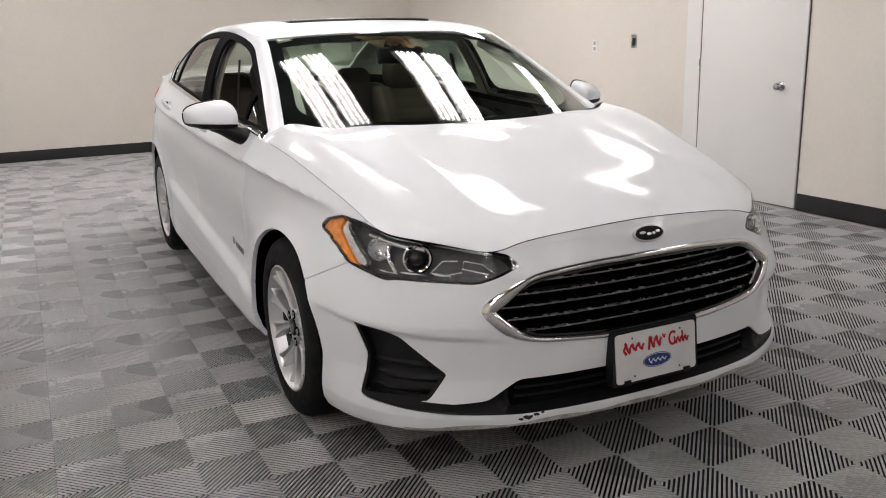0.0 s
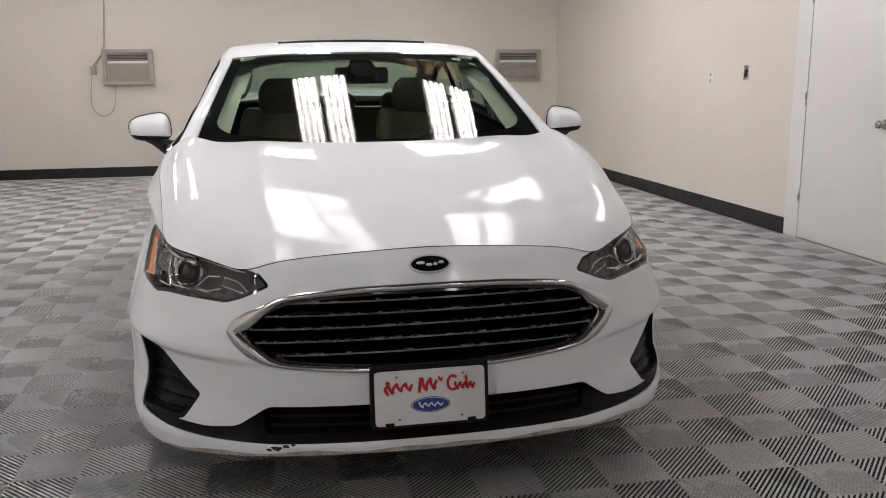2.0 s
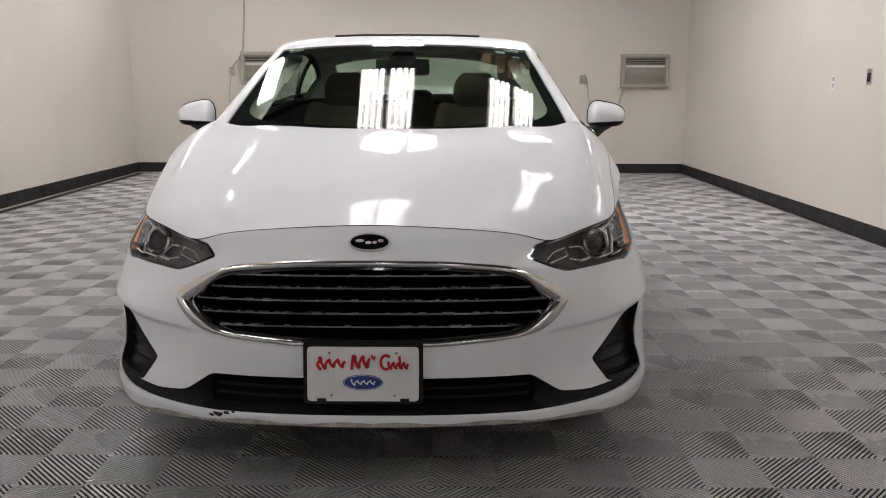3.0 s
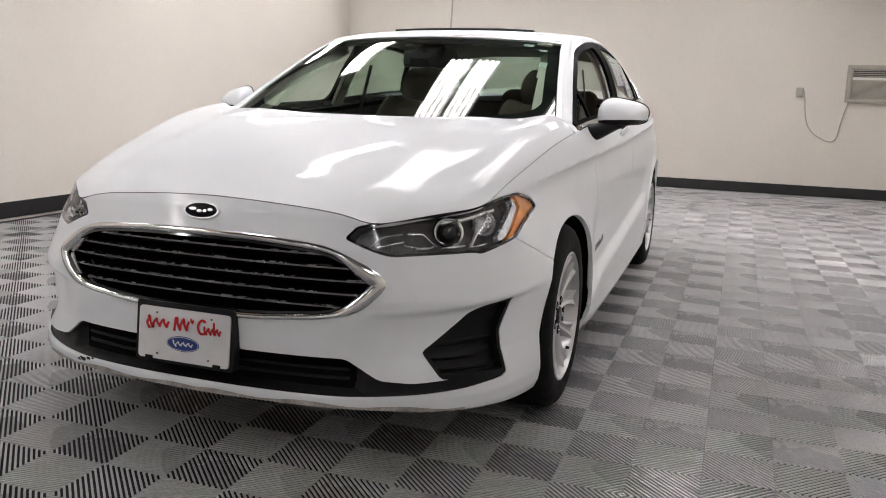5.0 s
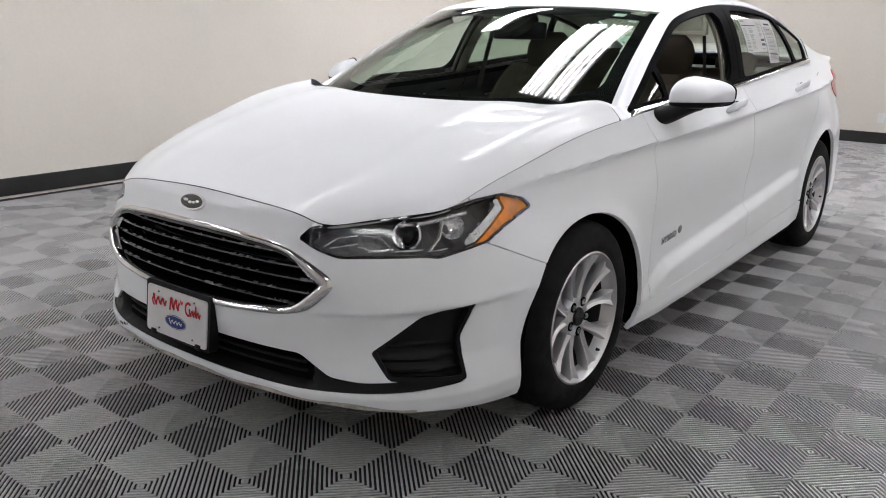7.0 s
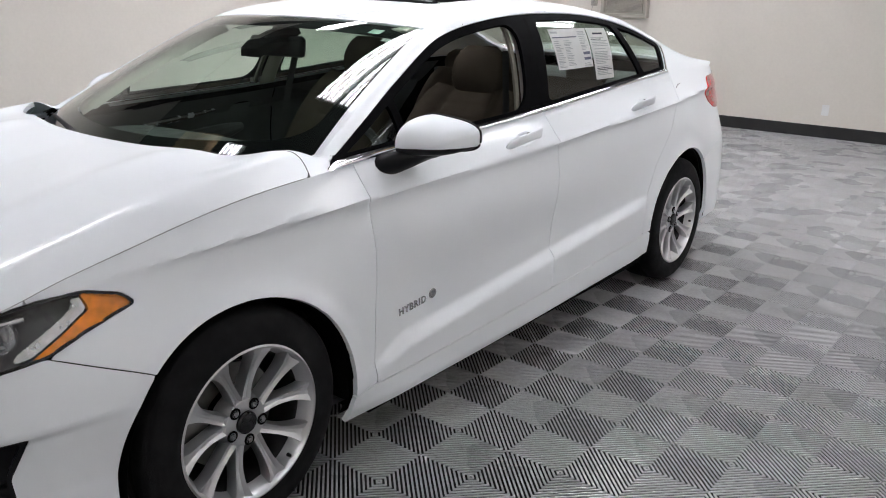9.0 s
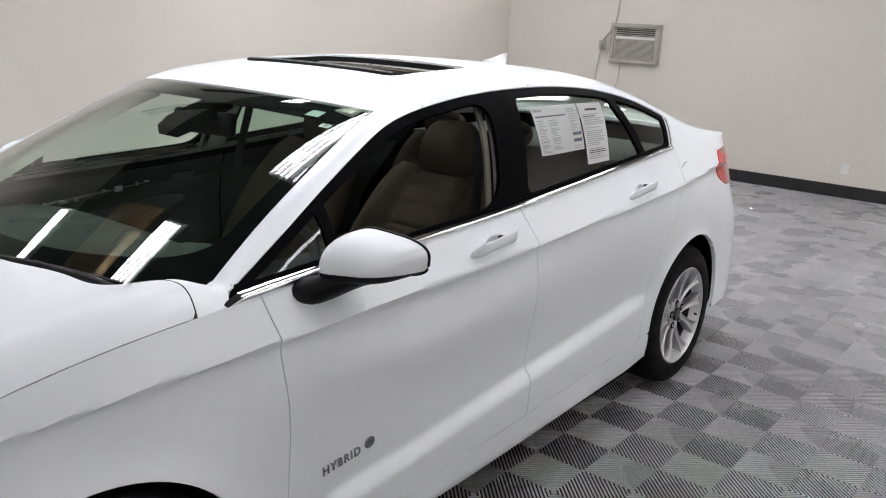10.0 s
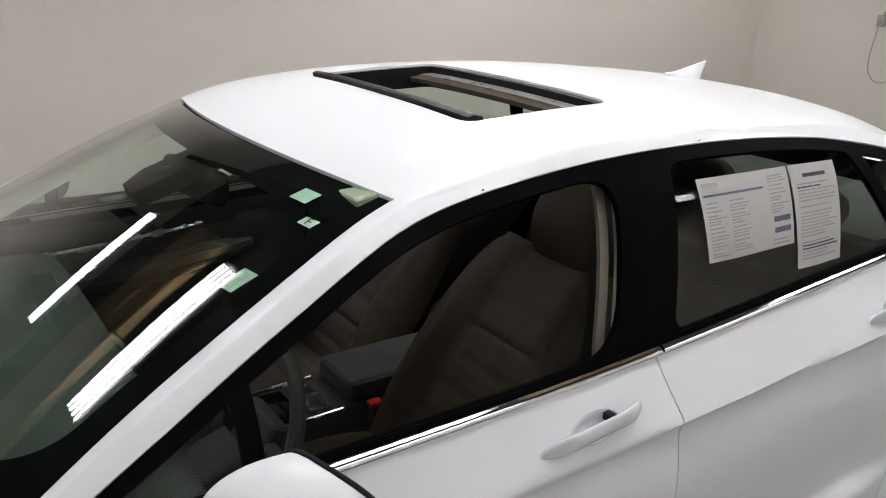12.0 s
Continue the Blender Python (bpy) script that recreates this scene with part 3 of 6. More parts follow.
NV, NU, NSD = 300, 60, 46
vg = np.linspace(-.6, 13, NV)
ug = 1 - (1 - np.linspace(0, 1, NU)) ** 1.25
wg = np.linspace(0, 1, NSD) ** 1.15
A, B = np.meshgrid(vg, ug, indexing="ij")
TP = top_point(B.ravel(), A.ravel())
A2, B2 = np.meshgrid(vg, wg[1:], indexing="ij")
SP = side_point(B2.ravel(), A2.ravel())
P = np.concatenate([TP.reshape(NV, NU, 3), SP.reshape(NV, NSD - 1, 3)], 1)
C = np.concatenate([np.broadcast_to(ug - 1, (NV, NU)), np.broadcast_to(wg[1:], (NV, NSD - 1))], 1)
NC = NU + NSD - 1
rl = rail_f(vg)
hh = np.linalg.norm(belt(rl[:, 1]) - rl, axis=1)
DIST = np.where(C > 0, C * hh[:, None], C * rl[:, :1])      # distance from the rail along the section
VV = np.broadcast_to(vg[:, None], (NV, NC))
GH_V = np.column_stack([P.reshape(-1, 3), VV.ravel(), DIST.ravel(), C.ravel()])     # x y z v dist c
GH_V[np.abs(GH_V[:, 5] + 1) < 1e-9, 0] = 0
GH_F = np.array(grid_faces(NV, NC))


def house(val):
    sel = (val[GH_F] > 0).any(1)
    return clip(GH_V, [tuple(q) for q in GH_F[sel]], val)


gx, gy, gz, gv, gd, gc = GH_V.T
bz = belt(gy)[:, 2]
ws_val = np.minimum.reduce([V_WS - gv + .005, -gd - .024, gv + .5])
rg_val = np.minimum.reduce([gv - V_RG, -gd - .05, 12.75 - gv])
# daylight opening of the side: a band below the rail and above the belt
DLO_TOP = np.interp(gy, [.3, .6, 1.0, 1.4, 1.8, 2.2, 2.6, 3.0], [.040, .042, .038, .036, .038, .044, .058, .08])
rear_tip = (2.712 + (gz - 1.09) * .55 - gy) * .87
dlo = np.where(gc > 0, np.minimum.reduce([gd - DLO_TOP, gz - bz - .001, gy - .358, rear_tip, gv - .01]), -1)
rear_edge = np.where(gc > 0, np.minimum.reduce([dlo + .014, -.001 - dlo, gy - 2.58, gd - DLO_TOP - .012, gz - bz - .001]), -1)
# sunroof
SUN = rounded([(-.385, 1.335), (.385, 1.335), (.385, 1.745), (-.385, 1.745)], .045, 5)
sun = np.where(gc <= 0, inside(np.column_stack([gx, gy]), SUN), -1)

V, F = house(np.minimum.reduce([np.where(gc > -.06, gv * .2 + .001, 1), -dlo, -sun, np.where(gd < -.020, (gv - V_WS) * .2 - .004, 1), np.where(gd < -.045, (V_RG - gv) * .2, 1)]))
V, F = flange(V, F, .014)
V, F = both(V, F)
raw("roof_shell", V, F, M["paint"], car, "white roof and pillars with a sunroof opening", 40, merge=4e-4)

# pillar foot between hood, glass and belt
PF = []
for i in range(-4, 28):
    w = max(i, 0) / 27
    k = min(i, 0) / 4
    uu = np.array(.925 + .075 * w + .028 * k)
    a = hood_point(uu, np.array(1.0))
    ta = a - hood_point(uu, np.array(.95))
    if k < 0:
        b, b2 = top_point(np.array(1 + .028 * k), np.array(0.0)), top_point(np.array(1 + .028 * k), np.array(.35))
    else:
        b, b2 = side_point(np.array(w), np.array(0.0)), side_point(np.array(w), np.array(.35))
    tb = b2 - b
    L = float(np.linalg.norm(b - a))
    ta, tb = ta / np.linalg.norm(ta) * L, tb / np.linalg.norm(tb) * L
    ta = ta * (1 - w ** 3) + (b - a) * w ** 3
    tb = tb * (1 - w ** 3) + (b - a) * w ** 3
    for j in range(20):
        t = .003 + .997 * j / 19
        PF.append((2 * t ** 3 - 3 * t ** 2 + 1) * a + (t ** 3 - 2 * t ** 2 + t) * ta + (3 * t ** 2 - 2 * t ** 3) * b + (t ** 3 - t ** 2) * tb)
for sd in (1, -1):
    V, F = np.array(PF), grid_faces(32, 20, flip=True)
    if sd < 0:
        V, F = mirrored(V, F)
    raw("pillar_foot", V, F, M["paint"], car)

def soft_min(a, b, k=.022):
    """The smaller of two distances, with a rounded corner."""
    h = np.clip(.5 + .5 * (b - a) / (4 * k), 0, 1)
    return b * (1 - h) + a * h - 4 * k * h * (1 - h)


# windscreen: black printed border under clear glass
V, F = house(ws_val)
span_v = np.linspace(-.6, 4.2, 60)
mid_c = [np.polyfit(span_v, mid_f(span_v)[:, i], 3) for i in range(2)]
rail_c = [np.polyfit(span_v, rail_f(span_v)[:, i], 3) for i in range(3)]
ku, kv = V[:, 5] + 1, V[:, 3]
g = .8 * ku ** 2 + .2 * ku ** 4
m_y, m_z = np.polyval(mid_c[0], kv), np.polyval(mid_c[1], kv)
V[:, 0] = np.polyval(rail_c[0], kv) * ku
V[:, 1] = m_y + (np.polyval(rail_c[1], kv) - m_y) * g
V[:, 2] = m_z + (np.polyval(rail_c[2], kv) - m_z) * g
V, F = both(V, F)
windscreen = raw("windscreen", V, F, M["screen"], car, "greenish windscreen reflecting ceiling tubes", merge=1e-3)
windscreen.visible_shadow = False
V, F = house(np.minimum(ws_val + .02, -np.minimum(V_WS - gv - .52, soft_min(-gd - .070, (gv - .50) * .25, .03))))
V, F = shifted(V, F, .009)
V, F = both(V, F)
raw("screen_border", V, F, M["frame_black"], windscreen, "black printed border")
V, F = house(rg_val)
V, F = both(V, F)
rear_window = raw("rear_window", V, F, M["window"], car, "tinted rear window", merge=1e-3)
rear_window.visible_shadow = False


def B_LINE(z):
    return np.interp(z, [.95, 1.07, 1.40], [1.485, 1.503, 1.592])


def side_piece(name, val, material, sd, inset_by=0.0, label="", depth=0.0, parent=None):
    V, F = house(val)
    if inset_by:
        V, F = shifted(V, F, inset_by)
    if depth:
        V, F = flange(V, F, depth)
    if sd < 0:
        V, F = mirrored(V, F)
    return raw(name, V, F, M[material], parent or car, label, 40)


bl = gy - B_LINE(gz)

ql = gy - np.interp(gz, [1.05, 1.35], [2.47, 2.30])
fl = gy - np.interp(gz, [.98, 1.3], [.70, .70])
glass_in = dlo - .030
for sd, fd, rd in ((1, front_doors[0], rear_doors[0]), (-1, front_doors[1], rear_doors[1])):
    openings = np.maximum.reduce([np.minimum(soft_min(glass_in, bl * -1 - .092), fl - .02), np.minimum(soft_min(glass_in, bl - .062, .008), -ql - .034),
                                  np.minimum.reduce([glass_in, ql - .02]), np.minimum.reduce([glass_in, -fl - .012])])
    side_piece("window_frame", np.minimum(dlo + .004, -openings), "frame_black", sd, .005, "black window surround and centre pillar", .014)
    for nm, val, par in (("rear_side_glass", np.minimum.reduce([glass_in + .01, bl - .05, -ql]), rd), ("quarter_glass", np.minimum(glass_in + .01, ql), rd),
                         ("mirror_triangle_glass", np.minimum(glass_in + .01, -fl), fd)):
        g = side_piece(nm, val, "window", sd, .010, parent=par)
        g.visible_shadow = False
    # bright strip along the belt
    for ya, yb in ((.352, .700), (.704, 1.512), (1.518, 2.728)):
        rows = []
        for y in np.linspace(ya, yb, 50):
            b = belt(np.array(y))
            k = min(1, .25 + (y - .352) / .06)
            rows.append([(sd * (b[0] + dx), y, b[2] + dz * k) for dx, dz in ((-.010, -.001), (.003, .000), (.0065, .003), (.0075, .007), (.0060, .011), (.001, .016), (-.012, .0195))])
        part("belt_moulding", ribbon(rows), M["chrome"], car, "bright chrome strip along the window base", sharp=60)
    side_piece("rear_moulding", rear_edge, "chrome", sd, -.004, "chrome strip turning up behind the quarter glass", .006)
    seal = np.where(gc > 0, np.minimum.reduce([gz - bz - .017, bz + .029 - gz, gy - .40, 2.70 - gy]), -1)
    side_piece("window_seal", seal, "frame_black", sd, -.001, "black rubber seal above the chrome strip", .008)
    trim_strip = np.minimum.reduce([glass_in + .02, -bl - .094, bl + .116])
    side_piece("pillar_trim", trim_strip, "beige_trim", sd, .040, "pale inner trim of the centre pillar", .01)
    edge_strip = np.minimum.reduce([dlo - .012, bl + .014, .004 - bl])
    side_piece("pillar_joint", edge_strip, "void", sd, .0035, "dark joint between the door frames")

# boot lid
BP = []
nb = 40
for i in range(nb):
    for j in range(60):
        v = i / (nb - 1)
        u = j / 59
        e = S_END - u * (S_END - chord[19])
        ex, ey, ez = *edge_f(e), float(edge_z(e))
        f0 = np.array([.68 * u, 3.40, 1.120 - .030 * u ** 2])
        f1 = np.array([ex, ey, ez])
        p = f0 * (1 - v) + f1 * v
        p[2] += .02 * math.sin(math.pi * v) * (1 - u ** 4)
        BP.append((*p, u, v))
BV = np.array(BP)
V, F = both(*flange(BV, grid_faces(nb, 60), .015))
raw("boot_lid", V, F, M["paint"], car, merge=1e-3)


# ------------------------------------------------ front details
def front_val(d_fn):
    """A value on the front skin from a signed distance in front view."""
    sel = TUB_V[:, 1] < -.45
    out = np.full(len(TUB_V), -1.0)
    out[sel] = d_fn(TUB_V[sel])
    return out


def tub_val(val):
    sel = (val[TUB_F] > 0).any(1)
    return clip(TUB_V, [tuple(q) for q in TUB_F[sel]], val)


gr = front_val(lambda T: inside(T[:, [0, 2]], GRILLE))
wide = .009 + .008 * smooth((np.abs(TUB_V[:, 0]) - .43) / .09)


def on_nose(x, z, off):
    """A point off the front skin at a signed x and a height."""
    q = on_front(abs(x), z)
    p, n = skin(np.array(q), np.array(z)), skin_n(np.array(q), np.array(z))
    w = p + n * off
    return (math.copysign(w[0], x), w[1], w[2])


def closed_outline(poly, n):
    """Points at even steps along a closed outline, with their inward normals."""
    P = np.vstack([poly, poly[:1]])
    d = np.concatenate([[0], np.cumsum(np.hypot(*np.diff(P, axis=0).T))])
    t = np.linspace(0, d[-1], n + 1)[:-1]
    Q = np.column_stack([np.interp(t, d, P[:, k]) for k in range(2)])
    T = np.roll(Q, -2, 0) - np.roll(Q, 2, 0)
    N = np.column_stack([T[:, 1], -T[:, 0]])
    N /= np.linalg.norm(N, axis=1, keepdims=True)
    return Q, N


def hoop(rows):
    """A closed ring swept through equal rings of points."""
    bm = bmesh.new()
    R = [[bm.verts.new(p) for p in ring] for ring in rows]
    k = len(R[0])
    for a, b in zip(R, R[1:] + R[:1]):
        for i in range(k):
            bm.faces.new((a[i], a[(i + 1) % k], b[(i + 1) % k], b[i]))
    bmesh.ops.recalc_face_normals(bm, faces=bm.faces)
    return bm


GQ, GN = closed_outline(np.array(GRILLE), 220)
rows = []
for (x, z), (nx, nz) in zip(GQ, GN):
    k = 1 + 1.0 * float(smooth((abs(x) - .40) / .10))
    rows.append([on_nose(x + nx * a * k, z + nz * a * k, off) for a, off in ((-.005, -.014), (-.005, .003), (-.002, .0075), (.004, .009), (.009, .006), (.0125, -.001), (.014, -.018))])
grille = part("grille", hoop(rows), M["surround"], car, "black slatted grille in a chrome surround", sharp=50)
V, F = tub_val(np.minimum(gr - wide + .004, .010 + wide * 1.0 - gr))
V, F = shifted(V, F, .001)
V, F = flange(V, F, .05)
V, F = both(V, F)
raw("inner_frame", V, F, M["gloss_black"], grille, "gloss black inner surround")
V, F = tub_val(gr + .004)
V, F = shifted(V, F, .075)
V, F = both(V, F)
raw("backing", V, F, M["void"], grille, "black mesh behind the slats")


def on_line(xs, z, depth):
    """Points behind the front skin at a height, for signed x."""
    out = []
    for x in xs:
        s = on_front(abs(x), z)
        p, n = skin(np.array(s), np.array(z)), skin_n(np.array(s), np.array(z))
        q = p - n * depth
        out.append((math.copysign(q[0], x) if abs(x) > 1e-9 else 0.0, q[1], z - .0 * n[2]))
    return out


for z in (.676, .643, .609, .574, .538):
    xs = np.linspace(-.54, .54, 500)
    ok = xs[inside(np.column_stack([xs, np.full(500, z)]), GRILLE) > .012]
    xs = np.linspace(ok[0], ok[-1], 41)
    c = on_line(xs, z, .020)
    drop = .006 * (1 - (xs / .5) ** 2)
    rows = [[(x, y, zz + dz), (x, y + .004, zz + .005 + dz), (x, y + .05, zz + .010 + dz), (x, y + .05, zz + .003 + dz), (x, y + .006, zz - .008 + dz)] for (x, y, zz), dz in zip(c, drop)]
    slat = part("slat", ribbon(rows), M["gloss_black"], grille)
    rows = [[(x, y - .002, zz + dz + .0035), (x, y + .004, zz + dz + .0055), (x, y + .004, zz + dz - .0005), (x, y - .002, zz + dz - .001)] for (x, y, zz), dz in zip(c, drop)]
    part("slat_edge", ribbon(rows), M["slat_chrome"], slat, "dim chrome front edge")

# lower intake and its slats
IZ_S = [0, .452, .475, .545, .64, .75, .90, 1.02]
IZ_U = lin(IZ_S, [.402, .400, .385, .340, .333, .339, .336, .330])
IZ_L = lin([0, .45, .66, .80, 1.02], [.302, .299, .305, .311, .320])


def intake_sheet(s1, u0, u1, depth):
    """A sheet behind the opening from the middle to s1, between two shares of its height."""
    ss = np.linspace(0, s1, 110)
    out = []
    for q in ss:
        lo, hi = float(IZ_L(q)) - .010, float(IZ_U(q)) + .010
        zz = np.linspace(lo + (hi - lo) * u0, lo + (hi - lo) * u1, 16)
        P, N = skin(np.full(16, q), zz), skin_n(np.full(16, max(q, .003)), np.clip(zz, .29, 1))
        d = np.array([depth(q, t) for t in np.linspace(0, 1, 16)])
        P = P - N * d[:, None]
        P[:, 2] = zz
        if q == 0:
            P[:, 0] = 0
        out.append(P)
    return both(np.concatenate(out), grid_faces(110, 16, flip=True))


def intake_depth(q, t):
    edge = smooth(min(t, 1 - t) / .22)
    return .007 + (.042 if q < .46 else .042 - .036 * smooth((q - .46) / .05)) * edge


V, F = intake_sheet(.945, 0, 1, intake_depth)
intake = raw("lower_intake", V, F, M["black"], car, "matt black lower intake with thin slats", merge=1e-3)
for z in (.335, .362):
    xs = np.linspace(-.45, .45, 31)
    c = on_line(xs, z, .030)
    part("slat", ribbon([[(x, y, zz - .004), (x, y, zz + .004), (x, y + .02, zz + .004), (x, y + .02, zz - .004)] for x, y, zz in c]), M["black"], intake)

# corner pockets
fo = inside(TUB_V[:, 3:4].repeat(2, 1) * [1, 0] + np.column_stack([np.zeros(len(TUB_V)), TUB_V[:, 2]]), FOG)
for sd in (1, -1):
    V, F = tub_val(fo + .003)
    V2, F2 = shifted(V, F, .004)
    W, G = tub_val(np.minimum(fo + .003, .010 - fo))
    W, G = flange(*shifted(W, G, .003), .024)
    if sd < 0:
        W, G = mirrored(W, G)
    pocket = raw("corner_pocket", W, G, M["black"], front_bumper, "matt black ribbed corner pocket")
    low = np.clip((.455 - TUB_V[:, 2]) / .02, -1, 1)
    V, F = tub_val(fo + .003)
    dep = np.where(V[:, 2] > .44, .030, .030 - .010 * np.maximum(np.cos((V[:, 2] - .33) / .034 * 2 * math.pi), 0) ** 3)
    N = normals(V, F)
    V = V.copy()
    V[:, :3] -= N * dep[:, None]
    if sd < 0:
        V, F = mirrored(V, F)
    raw("pocket_floor", V, F, M["black"], pocket)

# worn lower edge of the lip
low_edge = bottom_f(TUB_V[:, 3])
wear = np.minimum.reduce([low_edge + .011 + .004 * np.sin(TUB_V[:, 3] * 23) - TUB_V[:, 2], .80 - TUB_V[:, 3]])
V, F = shifted(*tub_val(wear), -.0012)
V, F = both(V, F)
raw("worn_edge", V, F, M["worn"], front_bumper, "grey worn lower edge of the bumper", merge=1e-3)

# scuff on the lower lip
for x, z, r in ((-.428, .287, .018), (-.405, .292, .010), (-.45, .283, .009), (-.385, .296, .006)):
    s = on_front(abs(x), z)
    p, n = skin(np.array(s), np.array(z)), skin_n(np.array(s), np.array(z))
    if x < 0:
        p, n = p * [-1, 1, 1], n * [-1, 1, 1]
    bm = bmesh.new()
    rnd = random.Random(int(r * 1e4))
    nz = Vector(n)
    a = nz.cross(Vector((0, 0, 1))).normalized()
    b = a.cross(nz)
    ring = [bm.verts.new(Vector(p) + nz * .0012 + (a * math.cos(k / 11 * 2 * math.pi) * 1.3 + b * math.sin(k / 11 * 2 * math.pi) * .55) * r * rnd.uniform(.5, 1.1)) for k in range(11)]
    bm.faces.new(ring)
    part("scuff", bm, M["scuff"], front_bumper, "dark chipped scuff on the lower lip", smooth=False)

# emblem: an oval with a bright rim and a plain bar
def oval(cx, cz, rx, rz, y_off, n=40):
    ring = []
    for k in range(n):
        a = 2 * math.pi * k / n
        x, z = cx + rx * math.cos(a), cz + rz * math.sin(a)
        s = on_front(abs(x), z)
        p, nn = skin(np.array(s), np.array(z)), skin_n(np.array(s), np.array(z))
        q = p + nn * y_off
        ring.append(Vector((math.copysign(q[0], x), q[1], q[2])))
    return ring


def disc(rings, cap=True):
    bm = bmesh.new()
    R = [[bm.verts.new(p) for p in ring] for ring in rings]
    for a, b in zip(R, R[1:]):
        for i in range(len(a)):
            j = (i + 1) % len(a)
            bm.faces.new((a[i], a[j], b[j], b[i]))
    if cap:
        bm.faces.new(R[-1])
    bmesh.ops.recalc_face_normals(bm, faces=bm.faces)
    return bm


EZ = .771
emblem = part("emblem", disc([oval(0, EZ, .058, .0235, -.002), oval(0, EZ, .058, .0235, .005), oval(0, EZ, .055, .0212, .008)]), M["alloy"], car, "dark oval badge with a bright rim")
part("badge_face", disc([oval(0, EZ, .0525, .0193, .007), oval(0, EZ, .0505, .0178, .0095)]), M["gloss_black"], emblem, "near-black blue face")
bars = []
for k, (x0, x1, dz) in enumerate(((-.038, -.014, .003), (-.012, .006, -.002), (.008, .020, -.001), (.022, .038, .003))):
    part("badge_bar", disc([[Vector((p.x, p.y, p.z)) for p in oval((x0 + x1) / 2, EZ + dz, (x1 - x0) / 2, .0038, .0105, 14)], [Vector((p.x, p.y, p.z)) for p in oval((x0 + x1) / 2, EZ + dz, (x1 - x0) / 2 * .9, .0030, .0118, 14)]]), M["alloy"], emblem)

# ------------------------------------------------ dealer plate on its bracket
PX, PZ0, PZ1, PY = -.016, .350, .502, -.990
plate = empty("dealer_plate", (0, 0, 0), "white dealer plate with red script bars on a black bracket", "plate")
tilt = Matrix.Translation((PX, PY, (PZ0 + PZ1) / 2)) @ pose(0, 0, 0, -6, 0, 0)


def local(bm, m):
    bmesh.ops.transform(bm, matrix=m, verts=bm.verts)
    return bm


def rounded_plate(w, h, r, y0, y1):
    out = rounded([(-w / 2, -h / 2), (w / 2, -h / 2), (w / 2, h / 2), (-w / 2, h / 2)], r, 5)
    bm = bmesh.new()
    a = [bm.verts.new((x, y0, z)) for x, z in out]
    b = [bm.verts.new((x, y1, z)) for x, z in out]
    bm.faces.new(a)
    bm.faces.new(b[::-1])
    for i in range(len(a)):
        j = (i + 1) % len(a)
        bm.faces.new((a[i], b[i], b[j], a[j]))
    bmesh.ops.recalc_face_normals(bm, faces=bm.faces)
    return bm


part("bracket", local(rounded_plate(.322, .172, .012, .002, .034), tilt @ Matrix.Translation((0, 0, .003))), M["black"], plate, "black plastic bracket")
face = part("plate_face", local(rounded_plate(.300, .148, .012, -.002, .002), tilt), M["plate"], plate, "white printed plate")


def stroke(pts, w, name, material, parent, y=-.0035):
    """A flat painted stroke along points in the plate's plane."""
    pts = [Vector((x, 0, z)) for x, z in pts]
    bm = bmesh.new()
    L = []
    for i, p in enumerate(pts):
        d = (pts[min(i + 1, len(pts) - 1)] - pts[max(i - 1, 0)]).normalized()
        n = Vector((-d.z, 0, d.x)) * w / 2
        L.append((bm.verts.new(p + n + Vector((0, y, 0))), bm.verts.new(p - n + Vector((0, y, 0)))))
    for a, b in zip(L, L[1:]):
        bm.faces.new((a[0], a[1], b[1], b[0]))
    bmesh.ops.transform(bm, matrix=tilt, verts=bm.verts)
    return part(name, bm, material, parent, smooth=False)


def wave(x0, x1, z, amp, n, tall):
    out = []
    for k in range(n * 8 + 1):
        t = k / (n * 8)
        out.append((x0 + (x1 - x0) * t + .003 * math.sin(t * n * 4 * math.pi), z + amp * (tall if t < 1 / n else 1) * math.sin(t * n * 2 * math.pi + .6)))
    return out


stroke([(-.118 + .004 * math.sin(k * .9), .048 - .0042 * k) for k in range(10)], 0.0084, "script_bar", M["ink_red"], face)
stroke(wave(-.118, -.048, .030, .011, 3, 1.5), 0.0077, "script_bar", M["ink_red"], face)
stroke([(-.030 + .0005 * k, .012 + .0045 * k) for k in range(10)], 0.0084, "script_bar", M["ink_red"], face)
stroke(wave(-.026, .018, .034, .017, 2, 1.1), 0.0077, "script_bar", M["ink_red"], face)
stroke(wave(.022, .034, .046, .006, 1, 1), 0.0056, "script_bar", M["ink_red"], face)
stroke([(.062 + .014 * math.cos(a), .033 + .019 * math.sin(a)) for a in np.linspace(.8, 5.4, 16)], 0.0077, "script_bar", M["ink_red"], face)
stroke(wave(.066, .122, .024, .009, 4, 1.2), 0.0070, "script_bar", M["ink_red"], face)
stroke([(.098, .050), (.099, .036), (.100, .016)], 0.0070, "script_bar", M["ink_red"], face)


def flat_oval(rx, rz, cz, y, material, name, label=""):
    bm = bmesh.new()
    bm.faces.new([bm.verts.new((rx * math.cos(a), y, cz + rz * math.sin(a))) for a in np.linspace(0, 2 * math.pi, 40)[:-1]])
    bmesh.ops.transform(bm, matrix=tilt, verts=bm.verts)
    return part(name, bm, material, face, label, smooth=False)


